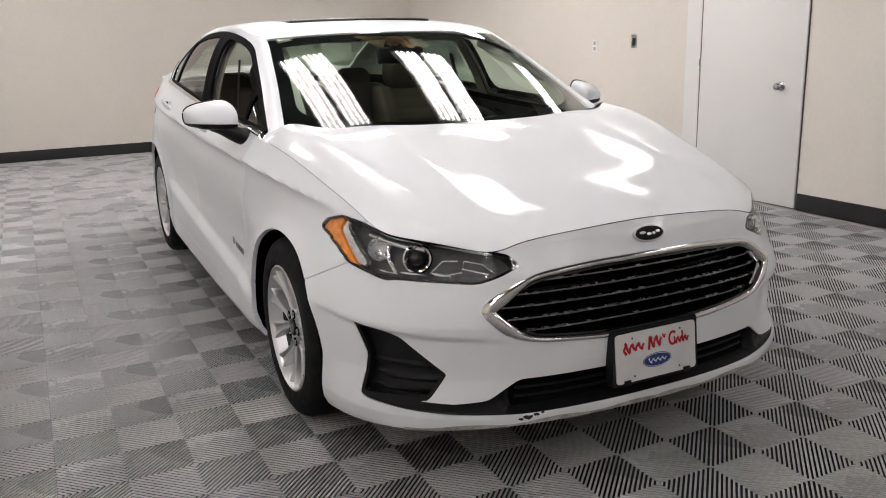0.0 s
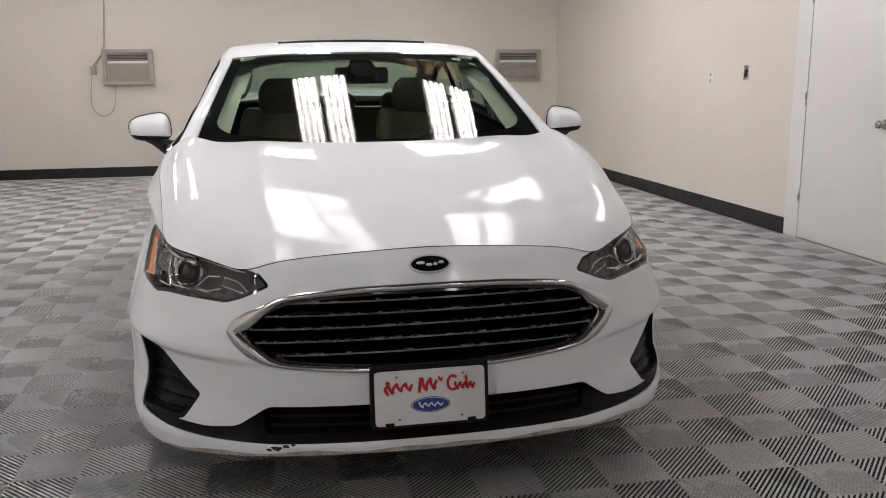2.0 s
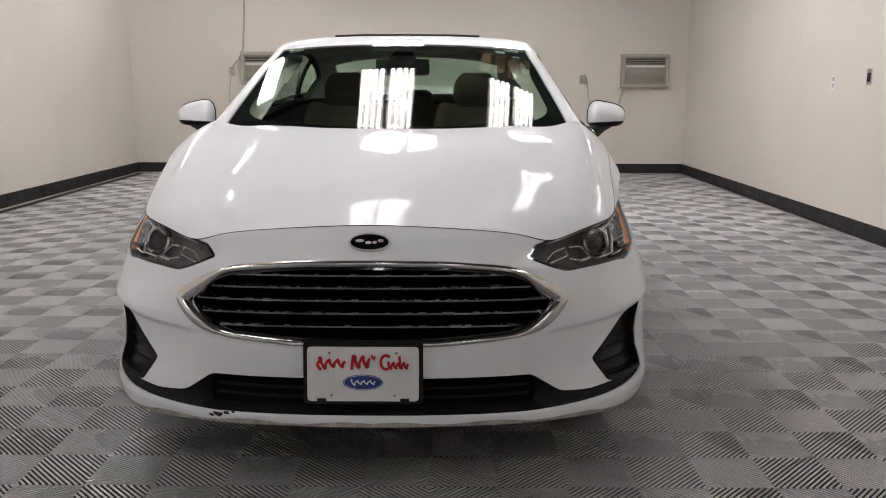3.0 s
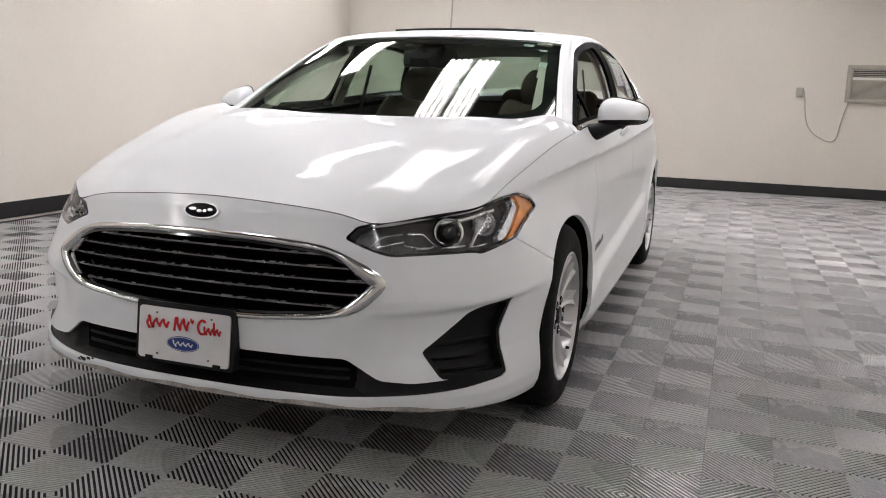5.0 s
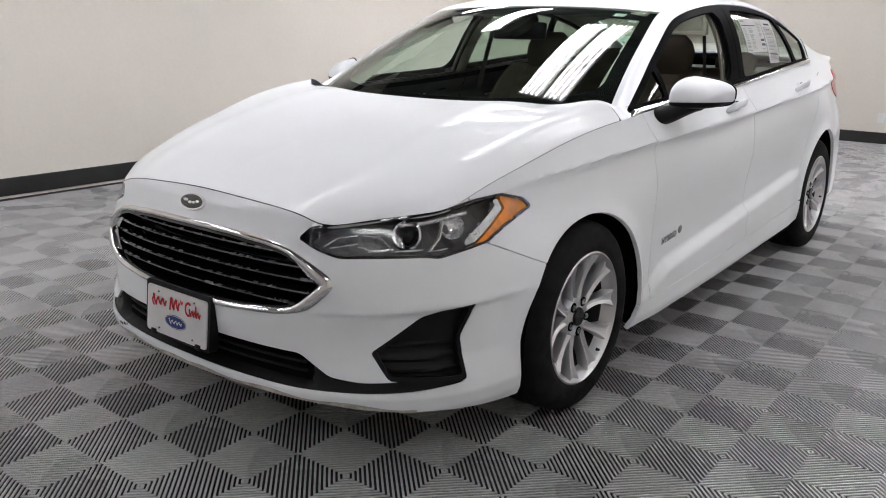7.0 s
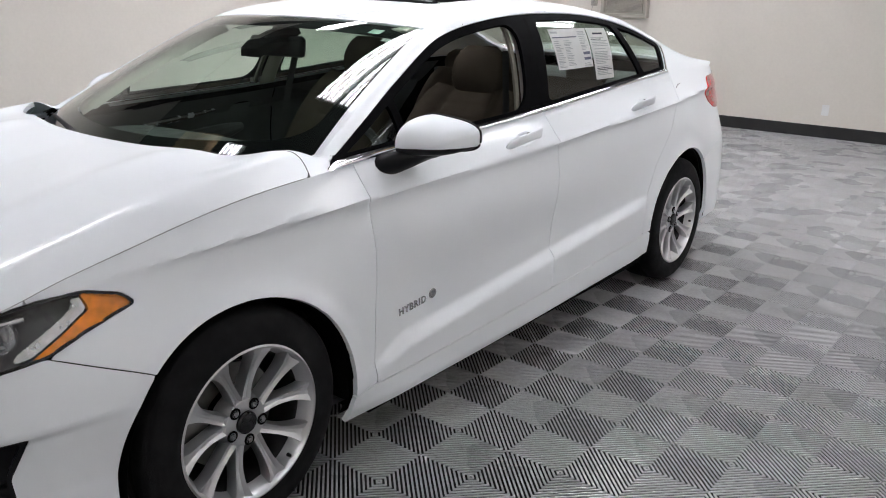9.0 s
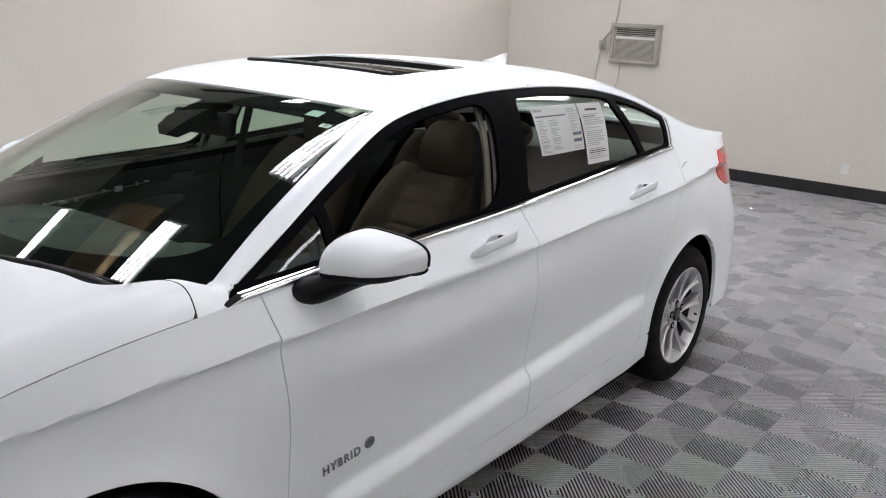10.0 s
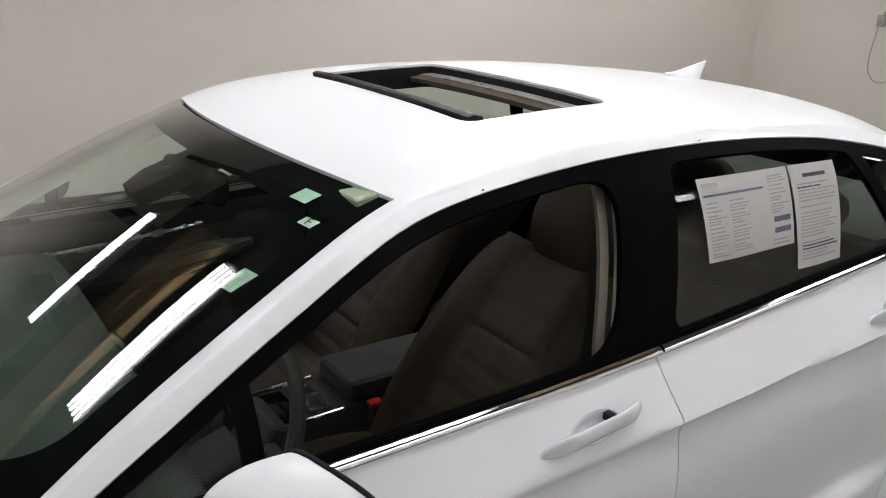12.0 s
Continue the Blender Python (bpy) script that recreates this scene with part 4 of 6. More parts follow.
flat_oval(.054, .0215, -.022, -.0032, M["ink_blue"], "oval_mark", "plain blue oval")
flat_oval(.0515, .0195, -.022, -.0036, M["plate"], "oval_line")
flat_oval(.0500, .0180, -.022, -.0040, M["ink_blue"], "oval_mark")
stroke(wave(-.034, .034, -.022, .0055, 4, 1.6), .0035, "oval_bar", M["plate"], face, -.0045)
for x in (-.112, .112):
    part("plate_clip", local(add_box(bmesh.new(), (x - .012, -.006, -.082), (x + .012, .004, -.066), .002), tilt), M["black"], plate)
for x, z in ((-.09, .058), (.09, .058), (-.085, -.058), (.085, -.058)):
    bm = bmesh.new()
    bmesh.ops.create_uvsphere(bm, u_segments=8, v_segments=5, radius=.0032)
    part("screw", local(bm, tilt @ Matrix.Translation((x, -.003, z))), M["steel"], plate)

# ------------------------------------------------ headlamps
la = inside(np.column_stack([TUB_V[:, 3], TUB_V[:, 2]]), LAMP)
AMBER = s_outline([(.872, -.405, .838), (.880, -.36, .845), (.91, -.22, .80), (.89, -.30, .76), (.845, -.51, .696), (.828, -.545, .698), (.858, -.46, .742), (.878, -.385, .785)])
am = inside(np.column_stack([TUB_V[:, 3], TUB_V[:, 2]]), AMBER)


def on_skin(x, y, z, depth):
    s = s_at(x, y)
    p, n = skin(np.array(s), np.array(z)), skin_n(np.array(s), np.array(z))
    return Vector(p - n * depth), Vector(n)


def flip(bm, sd):
    if sd < 0:
        bmesh.ops.transform(bm, matrix=Matrix.Diagonal((-1, 1, 1, 1)), verts=bm.verts)
        bmesh.ops.reverse_faces(bm, faces=bm.faces)
    return bm


def side_raw(name, V, F, material, parent, sd, label="", merge=0):
    if sd < 0:
        V, F = mirrored(V, F)
    return raw(name, V, F, M[material], parent, label, merge=merge)


def bowl(c, n, r, depth, k=24):
    """A dish that opens along n."""
    n = n.normalized()
    a = n.cross(Vector((0, 0, 1))).normalized()
    b = a.cross(n)
    rings = []
    for t in np.linspace(0, 1, 7):
        rr = r * math.sqrt(1 - (1 - t) ** 2) if t > 0 else r * .08
        rings.append([c + n * (-depth * (1 - t ** 1.5)) + (a * math.cos(q) + b * math.sin(q)) * rr for q in np.linspace(0, 2 * math.pi, k + 1)[:-1]])
    return disc(rings[::-1])


for sd in (1, -1):
    V, F = tub_val(la + .001)
    W, G = flange(*shifted(*tub_val(np.minimum(la + .001, .0065 - la)), .0015), .07)
    lamp = side_raw("headlight", W, G, "gloss_black", car, sd, "clear headlight with dark housing and amber corner")
    lens = side_raw("lens", V, F, "lens", lamp, sd, "clear lens")
    lens.visible_shadow = False
    W, G = shifted(*tub_val(la + .001), .065)
    side_raw("housing", W, G, "lamp_dark", lamp, sd, "dark grey housing")
    W, G = tub_val(np.minimum(la - .0025, am + .006))
    W, G = flange(*shifted(W, G, .010), .02)
    side_raw("side_reflector", W, G, "amber", lamp, sd, "amber side reflector")
    # bright inner mouldings
    W, G = tub_val(np.minimum.reduce([la - .012, am + .032, -am - .010]))
    W, G = flange(*shifted(W, G, .016), .02)
    side_raw("bright_moulding", W, G, "lamp_grey", lamp, sd, "bright moulding beside the amber")
    W, G = tub_val(np.minimum.reduce([la - .0185, .0235 - la, .735 - TUB_V[:, 2], -am - .018, TUB_V[:, 0] - .60, .755 - TUB_V[:, 0]]))
    W, G = flange(*shifted(W, G, .014), .008)
    side_raw("light_strip", W, G, "guide", lamp, sd, "pale light strip along the lower edge")
    for (x, y, z, r, d) in ((.735, -.715, .746, .042, .03), (.815, -.585, .762, .036, .034)):
        c, n = on_skin(x, y, z, .030)
        n = (n + Vector((0, -.8, 0))).normalized()
        bw = part("reflector_bowl", flip(bowl(c, n, r, d), sd), M["lamp_grey"], lamp, "bright reflector bowl")
        if r > .04:
            bm = bmesh.new()
            bmesh.ops.create_uvsphere(bm, u_segments=24, v_segments=12, radius=r * .72)
            bmesh.ops.transform(bm, matrix=Matrix.Translation(c - n * .014), verts=bm.verts)
            part("projector_lens", flip(bm, sd), M["gloss_black"], bw, "dark glass projector lens")
            ring = lathe([(-.006, r * .80), (.006, r * .80), (.010, r * .92), (.006, r * 1.04), (-.006, r * 1.04)], n=32)
            bmesh.ops.transform(ring, matrix=Matrix.Translation(c + n * .002) @ n.to_track_quat("X", "Z").to_matrix().to_4x4(), verts=ring.verts)
            part("projector_ring", flip(ring, sd), M["chrome"], bw)
    for chain, r in ((((.64, -.815, .716), (.67, -.79, .706), (.70, -.755, .712), (.68, -.78, .742), (.65, -.805, .744)), .003),
                     (((.555, -.875, .716), (.60, -.85, .738), (.64, -.815, .744), (.64, -.815, .724), (.575, -.865, .712)), .002),
                     (((.77, -.665, .705), (.79, -.63, .735), (.80, -.61, .775)), .006),
                     (((.835, -.53, .795), (.80, -.61, .785), (.77, -.66, .775), (.72, -.73, .768)), .007)):
        pts = [on_skin(x, y, z, .028)[0] for x, y, z in chain]
        part("bright_bar", flip(add_tube(bmesh.new(), pts, r, 8), sd), M["lamp_grey"], lamp, "bright bar inside the lamp")
    # tail lamp
    tv = inside(np.column_stack([TUB_V[:, 1], TUB_V[:, 2]]), rounded([(3.195, .955), (3.235, .998), (3.285, 1.035), (3.70, 1.045), (3.85, 1.03), (3.85, .86), (3.36, .86), (3.265, .900)], .015, 3))
    W, G = flange(*shifted(*tub_val(tv), -.005), .02)
    side_raw("tail_lamp", W, G, "red", car, sd, "red tail lamp")
arc = [(2.745 + .085 * t, 1.016 + .014 * math.sin(1.9 * t)) for t in np.linspace(0, 1, 12)]
part("fuel_flap_joint", add_tube(bmesh.new(), [skin(np.array(on_side(y, z)), np.array(z)) for y, z in arc], .0014, 6), M["void"], car, "dark curved joint of the fuel flap")

# ------------------------------------------------ wheel arches and wheels
for cy, cz, r in ARCH:
    for sd in (1, -1):
        bm = bmesh.new()
        rings = []
        for k in range(33):
            a = math.radians(-9 + 198 * k / 32)
            rings.append([bm.verts.new((sd * x, cy + (r + e) * math.cos(a), cz + (r + e) * math.sin(a))) for x, e in ((.868, .002), (.85, .008), (.72, .012), (.56, .0))])
        for a, b in zip(rings, rings[1:]):
            for i in range(3):
                bm.faces.new((a[i], a[i + 1], b[i + 1], b[i]))
        hub = bm.verts.new((sd * .56, cy, cz))
        for a, b in zip(rings, rings[1:]):
            bm.faces.new((a[3], hub, b[3]))
        bmesh.ops.recalc_face_normals(bm, faces=bm.faces)
        part("arch_liner", bm, M["void"], car, "black wheel arch liner")

R_T = .328


def make_wheel():
    """Wheel with its outer face towards +x, centred on the axle line."""
    w = empty("wheel", (0, 0, 0))
    w.parent = car
    prof = [(-.112, .222), (-.114, .26), (-.110, .295), (-.098, .314), (-.080, .324), (-.062, .3265), (-.058, .3195), (-.050, .3195), (-.046, .3275), (-.018, .328), (-.014, .3205), (-.006, .3205),
            (-.002, .328), (.026, .3275), (.030, .3205), (.038, .3205), (.042, .3268), (.066, .325), (.084, .319), (.098, .308), (.108, .292), (.1125, .272), (.1118, .256), (.1125, .250), (.110, .236), (.104, .222)]
    part("tyre", lathe(prof, n=96), M["rubber"], w, "black rubber tyre with a grooved tread", sharp=50)
    rim = part("rim", lathe([(.060, .2065), (.085, .214), (.095, .226), (.106, .229), (.109, .2225), (.102, .2165), (.090, .211), (.060, .2005)], n=72), M["alloy"], w, "silver alloy rim")
    part("barrel", lathe([(-.10, .222), (-.098, .212), (-.03, .200), (.05, .204), (.060, .206), (.060, .2005), (.05, .196), (-.098, .192)], n=72), M["barrel"], rim, "inner barrel, coloured dark for the shade behind the spokes")
    bm = bmesh.new()
    # ten spokes in five pairs
    for k in range(10):
        pair, half = divmod(k, 2)
        base = 2 * math.pi * pair / 5 + math.radians(90 + 6)
        a0 = base + (half * 2 - 1) * math.radians(9)
        a1 = base + (half * 2 - 1) * math.radians(19.5)
        rows = []
        for i in range(12):
            t = i / 11
            r = .052 + t * .163
            a = a0 + (a1 - a0) * t ** .7
            wd = .0175 - .0035 * math.sin(math.pi * t) + .019 * t ** 5
            x = .070 + .026 * t ** 1.3 - .012 * math.sin(math.pi * min(t * 1.1, 1)) * .5
            c, s = math.cos(a), math.sin(a)
            T = (-s, c)
            ring = []
            for q, dx in ((-1, -.034), (-1, -.006), (-.86, .004), (-.62, .002), (-.25, -.004), (.25, -.004), (.62, .002), (.86, .004), (1, -.006), (1, -.034)):
                ring.append((x + dx, r * c + T[0] * wd * q, r * s + T[1] * wd * q))
            rows.append(ring)
        R = [[bm.verts.new(p) for p in ring] for ring in rows]
        n = len(R[0])
        for a, b in zip(R, R[1:]):
            for i in range(n):
                bm.faces.new((a[i], a[(i + 1) % n], b[(i + 1) % n], b[i]))
    bmesh.ops.recalc_face_normals(bm, faces=bm.faces)
    part("spokes_star", bm, M["alloy"], rim, "ten silver spokes in pairs", sharp=28)
    hub = part("hub", lathe([(.02, .078), (.055, .076), (.074, .066), (.078, .050), (.076, .034), (.070, .032)], n=48), M["alloy"], rim)
    part("hub_cap", lathe([(.060, .033), (.081, .032), (.085, .028), (.0865, .0)], n=32), M["gloss_black"], hub, "dark centre cap")
    for k in range(5):
        a = 2 * math.pi * k / 5 + math.radians(90 + 6 + 36)
        bm = lathe([(.05, .0105), (.078, .0105), (.084, .008), (.085, .0)], n=6)
        bmesh.ops.translate(bm, vec=(0, .054 * math.cos(a), .054 * math.sin(a)), verts=bm.verts)
        part("lug_nut", bm, M["satin"], hub)
        ring = lathe([(.0768, .0165), (.0795, .0165), (.0795, .0105)], n=18)
        bmesh.ops.translate(ring, vec=(0, .054 * math.cos(a), .054 * math.sin(a)), verts=ring.verts)
        part("lug_pocket", ring, M["void"], hub)
    # brake steel is toned down as well, for shade inside the wheel
    brake = part("brake_disc", lathe([(-.005, .075), (.002, .08), (.002, .15), (-.022, .15), (-.022, .08)], n=48), M["steel"], w, "grey steel brake disc")
    bm = bmesh.new()
    add_box(bm, (-.045, -.17, -.055), (.032, -.085, .055), .012)
    part("caliper", bm, M["steel"], w, "grey brake caliper")
    bm = lathe([(.094, .0), (.094, .006), (.106, .0045), (.108, 0)], n=10)
    bmesh.ops.translate(bm, vec=(-.006, .130, -.155), verts=bm.verts)
    part("valve", bm, M["black"], rim)
    # black disc added so that the gaps between spokes look shaded
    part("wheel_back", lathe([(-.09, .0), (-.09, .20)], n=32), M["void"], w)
    return w


wheel = make_wheel()
wheel.matrix_basis = pose(.770, -.008, R_T - .002)
for x, y, rz in ((.770, 2.818, 0), (-.770, -.008, 180), (-.770, 2.818, 180)):
    copy_thing(wheel, pose(x, y, R_T - .002, 37 if y > 1 else 12, 0, rz))

# ------------------------------------------------ mirrors
def mirror_shell(sd):
    m = empty("side_mirror", (0, 0, 0), "")
    m.parent = car

    def shell(z_lo, z_hi, grow=0.0):
        bm = bmesh.new()
        rows = []
        for i in range(17):
            t = i / 16                      # from the rear rim to the front
            f = max(1 - t ** 3.2, 0) ** .55
            ring = []
            for k in range(36):
                a = 2 * math.pi * k / 36
                ca, sa = math.cos(a), math.sin(a)
                px = math.copysign(abs(ca) ** .55, ca) * .091
                pz = math.copysign(abs(sa) ** (.80 if sa > 0 else .50), sa) * (.058 if sa > 0 else .046)
                if sa > 0:
                    pz *= 1 - .40 * (px / .097)
                k2 = max(f, .0) ** .9
                x = .936 + px * (.40 + .60 * k2) - t * .020
                z = 1.055 + pz * (.10 + .90 * k2) - (.020 * t ** 2) + .05 * (x - .936)
                ring.append((sd * x, .752 - t * .138 + (x - .936) * .42, z))
            rows.append(ring)
        R = [[bm.verts.new(p) for p in ring] for ring in rows]
        for a, b in zip(R, R[1:]):
            for i in range(36):
                bm.faces.new((a[i], a[(i + 1) % 36], b[(i + 1) % 36], b[i]))
        bm.faces.new(R[-1])
        bmesh.ops.recalc_face_normals(bm, faces=bm.faces)
        return bm, rows[0]
    bm, rim = shell(0, 0)
    full = bm.copy()
    geom = bm.verts[:] + bm.edges[:] + bm.faces[:]
    bmesh.ops.bisect_plane(bm, geom=geom, plane_co=(sd * .936, .7, 1.028), plane_no=(-.05 * sd, .05, 1), clear_inner=True)
    part("cap", bm, M["paint"], m, "white painted cap", sharp=50)
    bmesh.ops.bisect_plane(full, geom=full.verts[:] + full.edges[:] + full.faces[:], plane_co=(sd * .936, .7, 1.026), plane_no=(-.05 * sd, .05, 1), clear_outer=True)
    bmesh.ops.scale(full, vec=(.985, 1, 1), space=Matrix.Translation((-sd * .955, 0, 0)), verts=full.verts)
    part("base_cover", full, M["black"], m, "black lower cover", sharp=50)
    bm = bmesh.new()
    c = sum((Vector(p) for p in rim), Vector()) / len(rim)
    for s0, s1, dy in ((1.0, .93, .004),):
        a = [bm.verts.new(p) for p in rim]
        b = [bm.verts.new(c + (Vector(p) - c) * .93 + Vector((0, .010, 0))) for p in rim]
        d = [bm.verts.new(c + (Vector(p) - c) * .88 - Vector((0, .004, 0))) for p in rim]
        for i in range(36):
            j = (i + 1) % 36
            bm.faces.new((a[i], a[j], b[j], b[i]))
            bm.faces.new((b[i], b[j], d[j], d[i]))
    bmesh.ops.recalc_face_normals(bm, faces=bm.faces)
    part("rim", bm, M["black"], m, "black rim")
    part("rim_lip", add_tube(bmesh.new(), [Vector(p) + Vector((0, .001, 0)) for p in rim + rim[:1]], .0042, 8), M["black"], m)
    bm = bmesh.new()
    bm.faces.new([bm.verts.new(c + (Vector(p) - c) * .89 - Vector((0, .002, 0))) for p in rim])
    part("mirror_glass", bm, M["chrome"], m, "mirror glass")
    # foot
    bm = bmesh.new()
    rows = []
    for t in np.linspace(0, 1, 13):
        cx = .950 - .135 * t
        cyy = .690 - .100 * smooth(t * 1.1)
        czz = 1.013 - .036 * smooth(t)
        ry, rz = .040 + .018 * t, .014 + .022 * smooth(t * 1.2)
        if t == 0:
            ry, rz = .02, .006
        rows.append([(sd * cx, cyy + ry * math.cos(a), czz + rz * math.sin(a)) for a in np.linspace(0, 2 * math.pi, 17)[:-1]])
    R = [[bm.verts.new(p) for p in ring] for ring in rows]
    for a, b in zip(R, R[1:]):
        for i in range(16):
            bm.faces.new((a[i], a[(i + 1) % 16], b[(i + 1) % 16], b[i]))
    bm.faces.new(R[-1])
    bm.faces.new(R[0])
    bmesh.ops.recalc_face_normals(bm, faces=bm.faces)
    part("foot", bm, M["black"], m, "black mounting foot")
    return m


for sd in (1, -1):
    mirror_shell(sd)

# ------------------------------------------------ handles, badge, wipers, fin
def side_frame(y, z, sd, off=0.0):
    s = on_side(y, z)
    p, n = Vector(skin(np.array(s), np.array(z))), Vector(skin_n(np.array(s), np.array(z)))
    p = p + n * off
    if sd < 0:
        p.x, n.x = -p.x, -n.x
    return p, n


def handle(y0, y1, z0, z1, sd, door, cup):
    """A strap handle, broad at both ends, over a hollow in the door."""
    rows = []
    for i in range(33):
        t = i / 32
        y, z = y0 + (y1 - y0) * t, z0 + (z1 - z0) * t
        p, n = side_frame(y, z, sd)
        mid = smooth(min(t, 1 - t) / .30)
        round_end = min(1, math.sqrt(max(1 - (1 - min(t, 1 - t) / .10) ** 2, .03))) if min(t, 1 - t) < .10 else 1
        lift = .003 + .024 * smooth(min(t, 1 - t) / .20)
        h = float(np.interp(t, [0, .04, .14, .40, .68, .84, .95, 1], [.005, .013, .0185, .0172, .0168, .0200, .0185, .008]))
        th = .011 * max(round_end, .4)
        up = Vector((0, 0, 1))
        rows.append([tuple(p + n * (lift + th * math.copysign(abs(math.cos(a)) ** .7, math.cos(a))) + up * (h * math.copysign(abs(math.sin(a)) ** .8, math.sin(a)) - .002 * mid)) for a in np.linspace(0, 2 * math.pi, 17)[:-1]])
    ob = part("door_handle", ribbon(rows), M["paint"], door, "white pull handle", sharp=60)
    cy, cz, ry, rz, tl = cup
    rings = []
    for r in (1.04, 1.0, .93, .8, .62, .4, .2, .05):
        ring = []
        for k in range(36):
            a = 2 * math.pi * k / 36
            p, n = side_frame(cy + ry * r * math.cos(a), cz + rz * r * math.sin(a) + tl * ry * r * math.cos(a), sd)
            ring.append(p - n * (.0015 + .022 * smooth((1.0 - r) / .75)))
        rings.append(ring)
    part("handle_cup", disc(rings), M["paint"], door, "hollow behind the handle")
    p, n = side_frame(y0 + (y1 - y0) * .68, z0 + (z1 - z0) * .68 + .006, sd)
    bm = bmesh.new()
    add_box(bm, (-.016, -.008, -.008), (.008, .010, .008), .004)
    bmesh.ops.translate(bm, vec=p + n * .010, verts=bm.verts)
    part("handle_bracket", bm, M["black"], ob)


for sd, fd, rd in ((1, front_doors[0], rear_doors[0]), (-1, front_doors[1], rear_doors[1])):
    handle(1.182, 1.424, .947, .966, sd, fd, CUPS[0])
    handle(2.165, 2.405, .974, .988, sd, rd, CUPS[1])
    # bright lettering low on the front door
    p, n = side_frame(.66, .503, sd, .0015)
    tx = bpy.data.curves.new("lettering", "FONT")
    tx.body = "HYBRID"
    tx.size, tx.extrude, tx.space_character, tx.offset = .034, .002, 1.2, .0006
    tx.align_x, tx.align_y = "CENTER", "CENTER"
    me_src = new("tmp", tx)
    me = bpy.data.meshes.new_from_object(me_src)
    bpy.data.objects.remove(me_src)
    y_dir = Vector((0, sd, 0.075)).normalized()
    up = (Vector((0, 0, 1)) - n * n.z).normalized()
    xa = up.cross(n).normalized()
    Mx = Matrix((xa, up, n)).transposed().to_4x4()
    me.transform(Matrix.Translation(p) @ Mx @ Matrix.Rotation(radians(4.5 * sd), 4, "Z"))
    part_mesh("door_lettering", me, M["badge"], fd, "chrome lettering", smooth=False)
    p, n = side_frame(.762, .517, sd, .002)
    bm = bmesh.new()
    bmesh.ops.create_uvsphere(bm, u_segments=14, v_segments=8, radius=.02)
    bmesh.ops.transform(bm, matrix=Matrix.Translation(p) @ Matrix.Diagonal((.12, 1, .85, 1)), verts=bm.verts)
    part("leaf_badge", bm, M["badge"], fd, "small chrome leaf badge")


def glass_at(x, v):
    r = rail_f(np.array(float(v)))
    return Vector(top_point(np.array(abs(x) / r[0]), np.array(float(v)))) * 1 if x >= 0 else Vector(top_point(np.array(abs(x) / r[0]), np.array(float(v)))) @ Matrix.Diagonal((-1, 1, 1))


def wiper(x0, v0, x1, v1, px, pv):
    w = empty("wiper")
    w.parent = car
    up = Vector((0, -.5, .85))
    a, b = glass_at(x0, v0) + up * .012, glass_at(x1, v1) + up * .012
    part("blade", add_tube(bmesh.new(), [a.lerp(b, t) + up * .004 * math.sin(math.pi * t) for t in np.linspace(0, 1, 9)], [.004, .007, .008, .009, .010, .009, .008, .007, .004], 8), M["black"], w)
    c = glass_at(px, pv) + up * .012
    mid = a.lerp(b, .52) + up * .012
    part("arm", add_tube(bmesh.new(), [c, c.lerp(mid, .35) + up * .015, mid], [.013, .010, .006], 8), M["black"], w)


wiper(-.02, .12, .56, .0, .60, -.2)
wiper(-.58, .05, -.06, .08, .02, -.2)

# shark fin
bm = bmesh.new()
rows = []
for i in range(13):
    t = i / 12
    y = 2.365 + .145 * t
    base = Vector(top_point(np.array(0.0), np.array(np.interp(y, [1.8, 2.1, 2.4, 2.65], [7, 8, 9, 10]))))
    h = .010 + .046 * t ** 1.2
    w = .028 * math.sin(math.pi * (.12 + .80 * t)) ** .7
    rows.append([(-w, y, base.z - .012), (-w * .8, y + .004, base.z + .012), (-w * .18, y + .028 * t, base.z + h), (w * .18, y + .028 * t, base.z + h), (w * .8, y + .004, base.z + .012), (w, y, base.z - .012)])
part("antenna_fin", ribbon(rows), M["paint"], car, "white shark-fin aerial", sharp=60)

# sunroof frame, wind deflector and the slid-back shade
ring_val = np.minimum(sun + .010, .022 - sun)
V, F = house(ring_val)
V, F = shifted(V, F, .006)
V, F = flange(V, F, .06)
V, F = both(V, F)
sunroof = raw("sunroof", V, F, M["black"], car, "open sunroof with a black frame", merge=1e-3)


def roof_z(x, y):
    vv = np.linspace(4, 10, 400)
    P = top_point(np.full(400, abs(x) / .608), vv)
    return float(np.interp(y, P[:, 1], P[:, 2]))


rows = []
for x in np.linspace(-.375, .375, 21):
    z = roof_z(x, 1.345)
    dy = .010 * (x / .375) ** 2
    rows.append([(x, 1.338 + dy, z - .01), (x, 1.336 + dy, z + .008), (x, 1.348 + dy, z + .012), (x, 1.374 + dy, z + .007), (x, 1.374 + dy, z - .01)])
part("wind_deflector", ribbon(rows), M["black"], sunroof, "raised black wind deflector")
rows = []
for x in np.linspace(-.35, .35, 15):
    z = roof_z(x, 1.62)
    rows.append([(x, 1.650, z - .044), (x, 1.650, z - .032), (x, 1.678, z - .028), (x, 1.682, z - .044)])
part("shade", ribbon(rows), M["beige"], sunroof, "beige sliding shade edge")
rows = []
for x in np.linspace(-.38, .38, 15):
    z = roof_z(x, 1.72)
    rows.append([(x, 1.690, z - .045), (x, 1.690, z - .028), (x, 1.76, z - .020), (x, 1.76, z - .045)])
part("slid_glass", ribbon(rows), M["smoked"], sunroof, "dark glass panel slid back under the roof")

# papers and stickers on the glass


def side_x(y, z):
    v = np.interp(y, rail_f(np.linspace(3, 12, 300))[:, 1], np.linspace(3, 12, 300))
    ws = np.linspace(0, 1, 80)
    P = side_point(ws, np.full(80, v))
    return float(np.interp(-z, -P[:, 2], P[:, 0]))


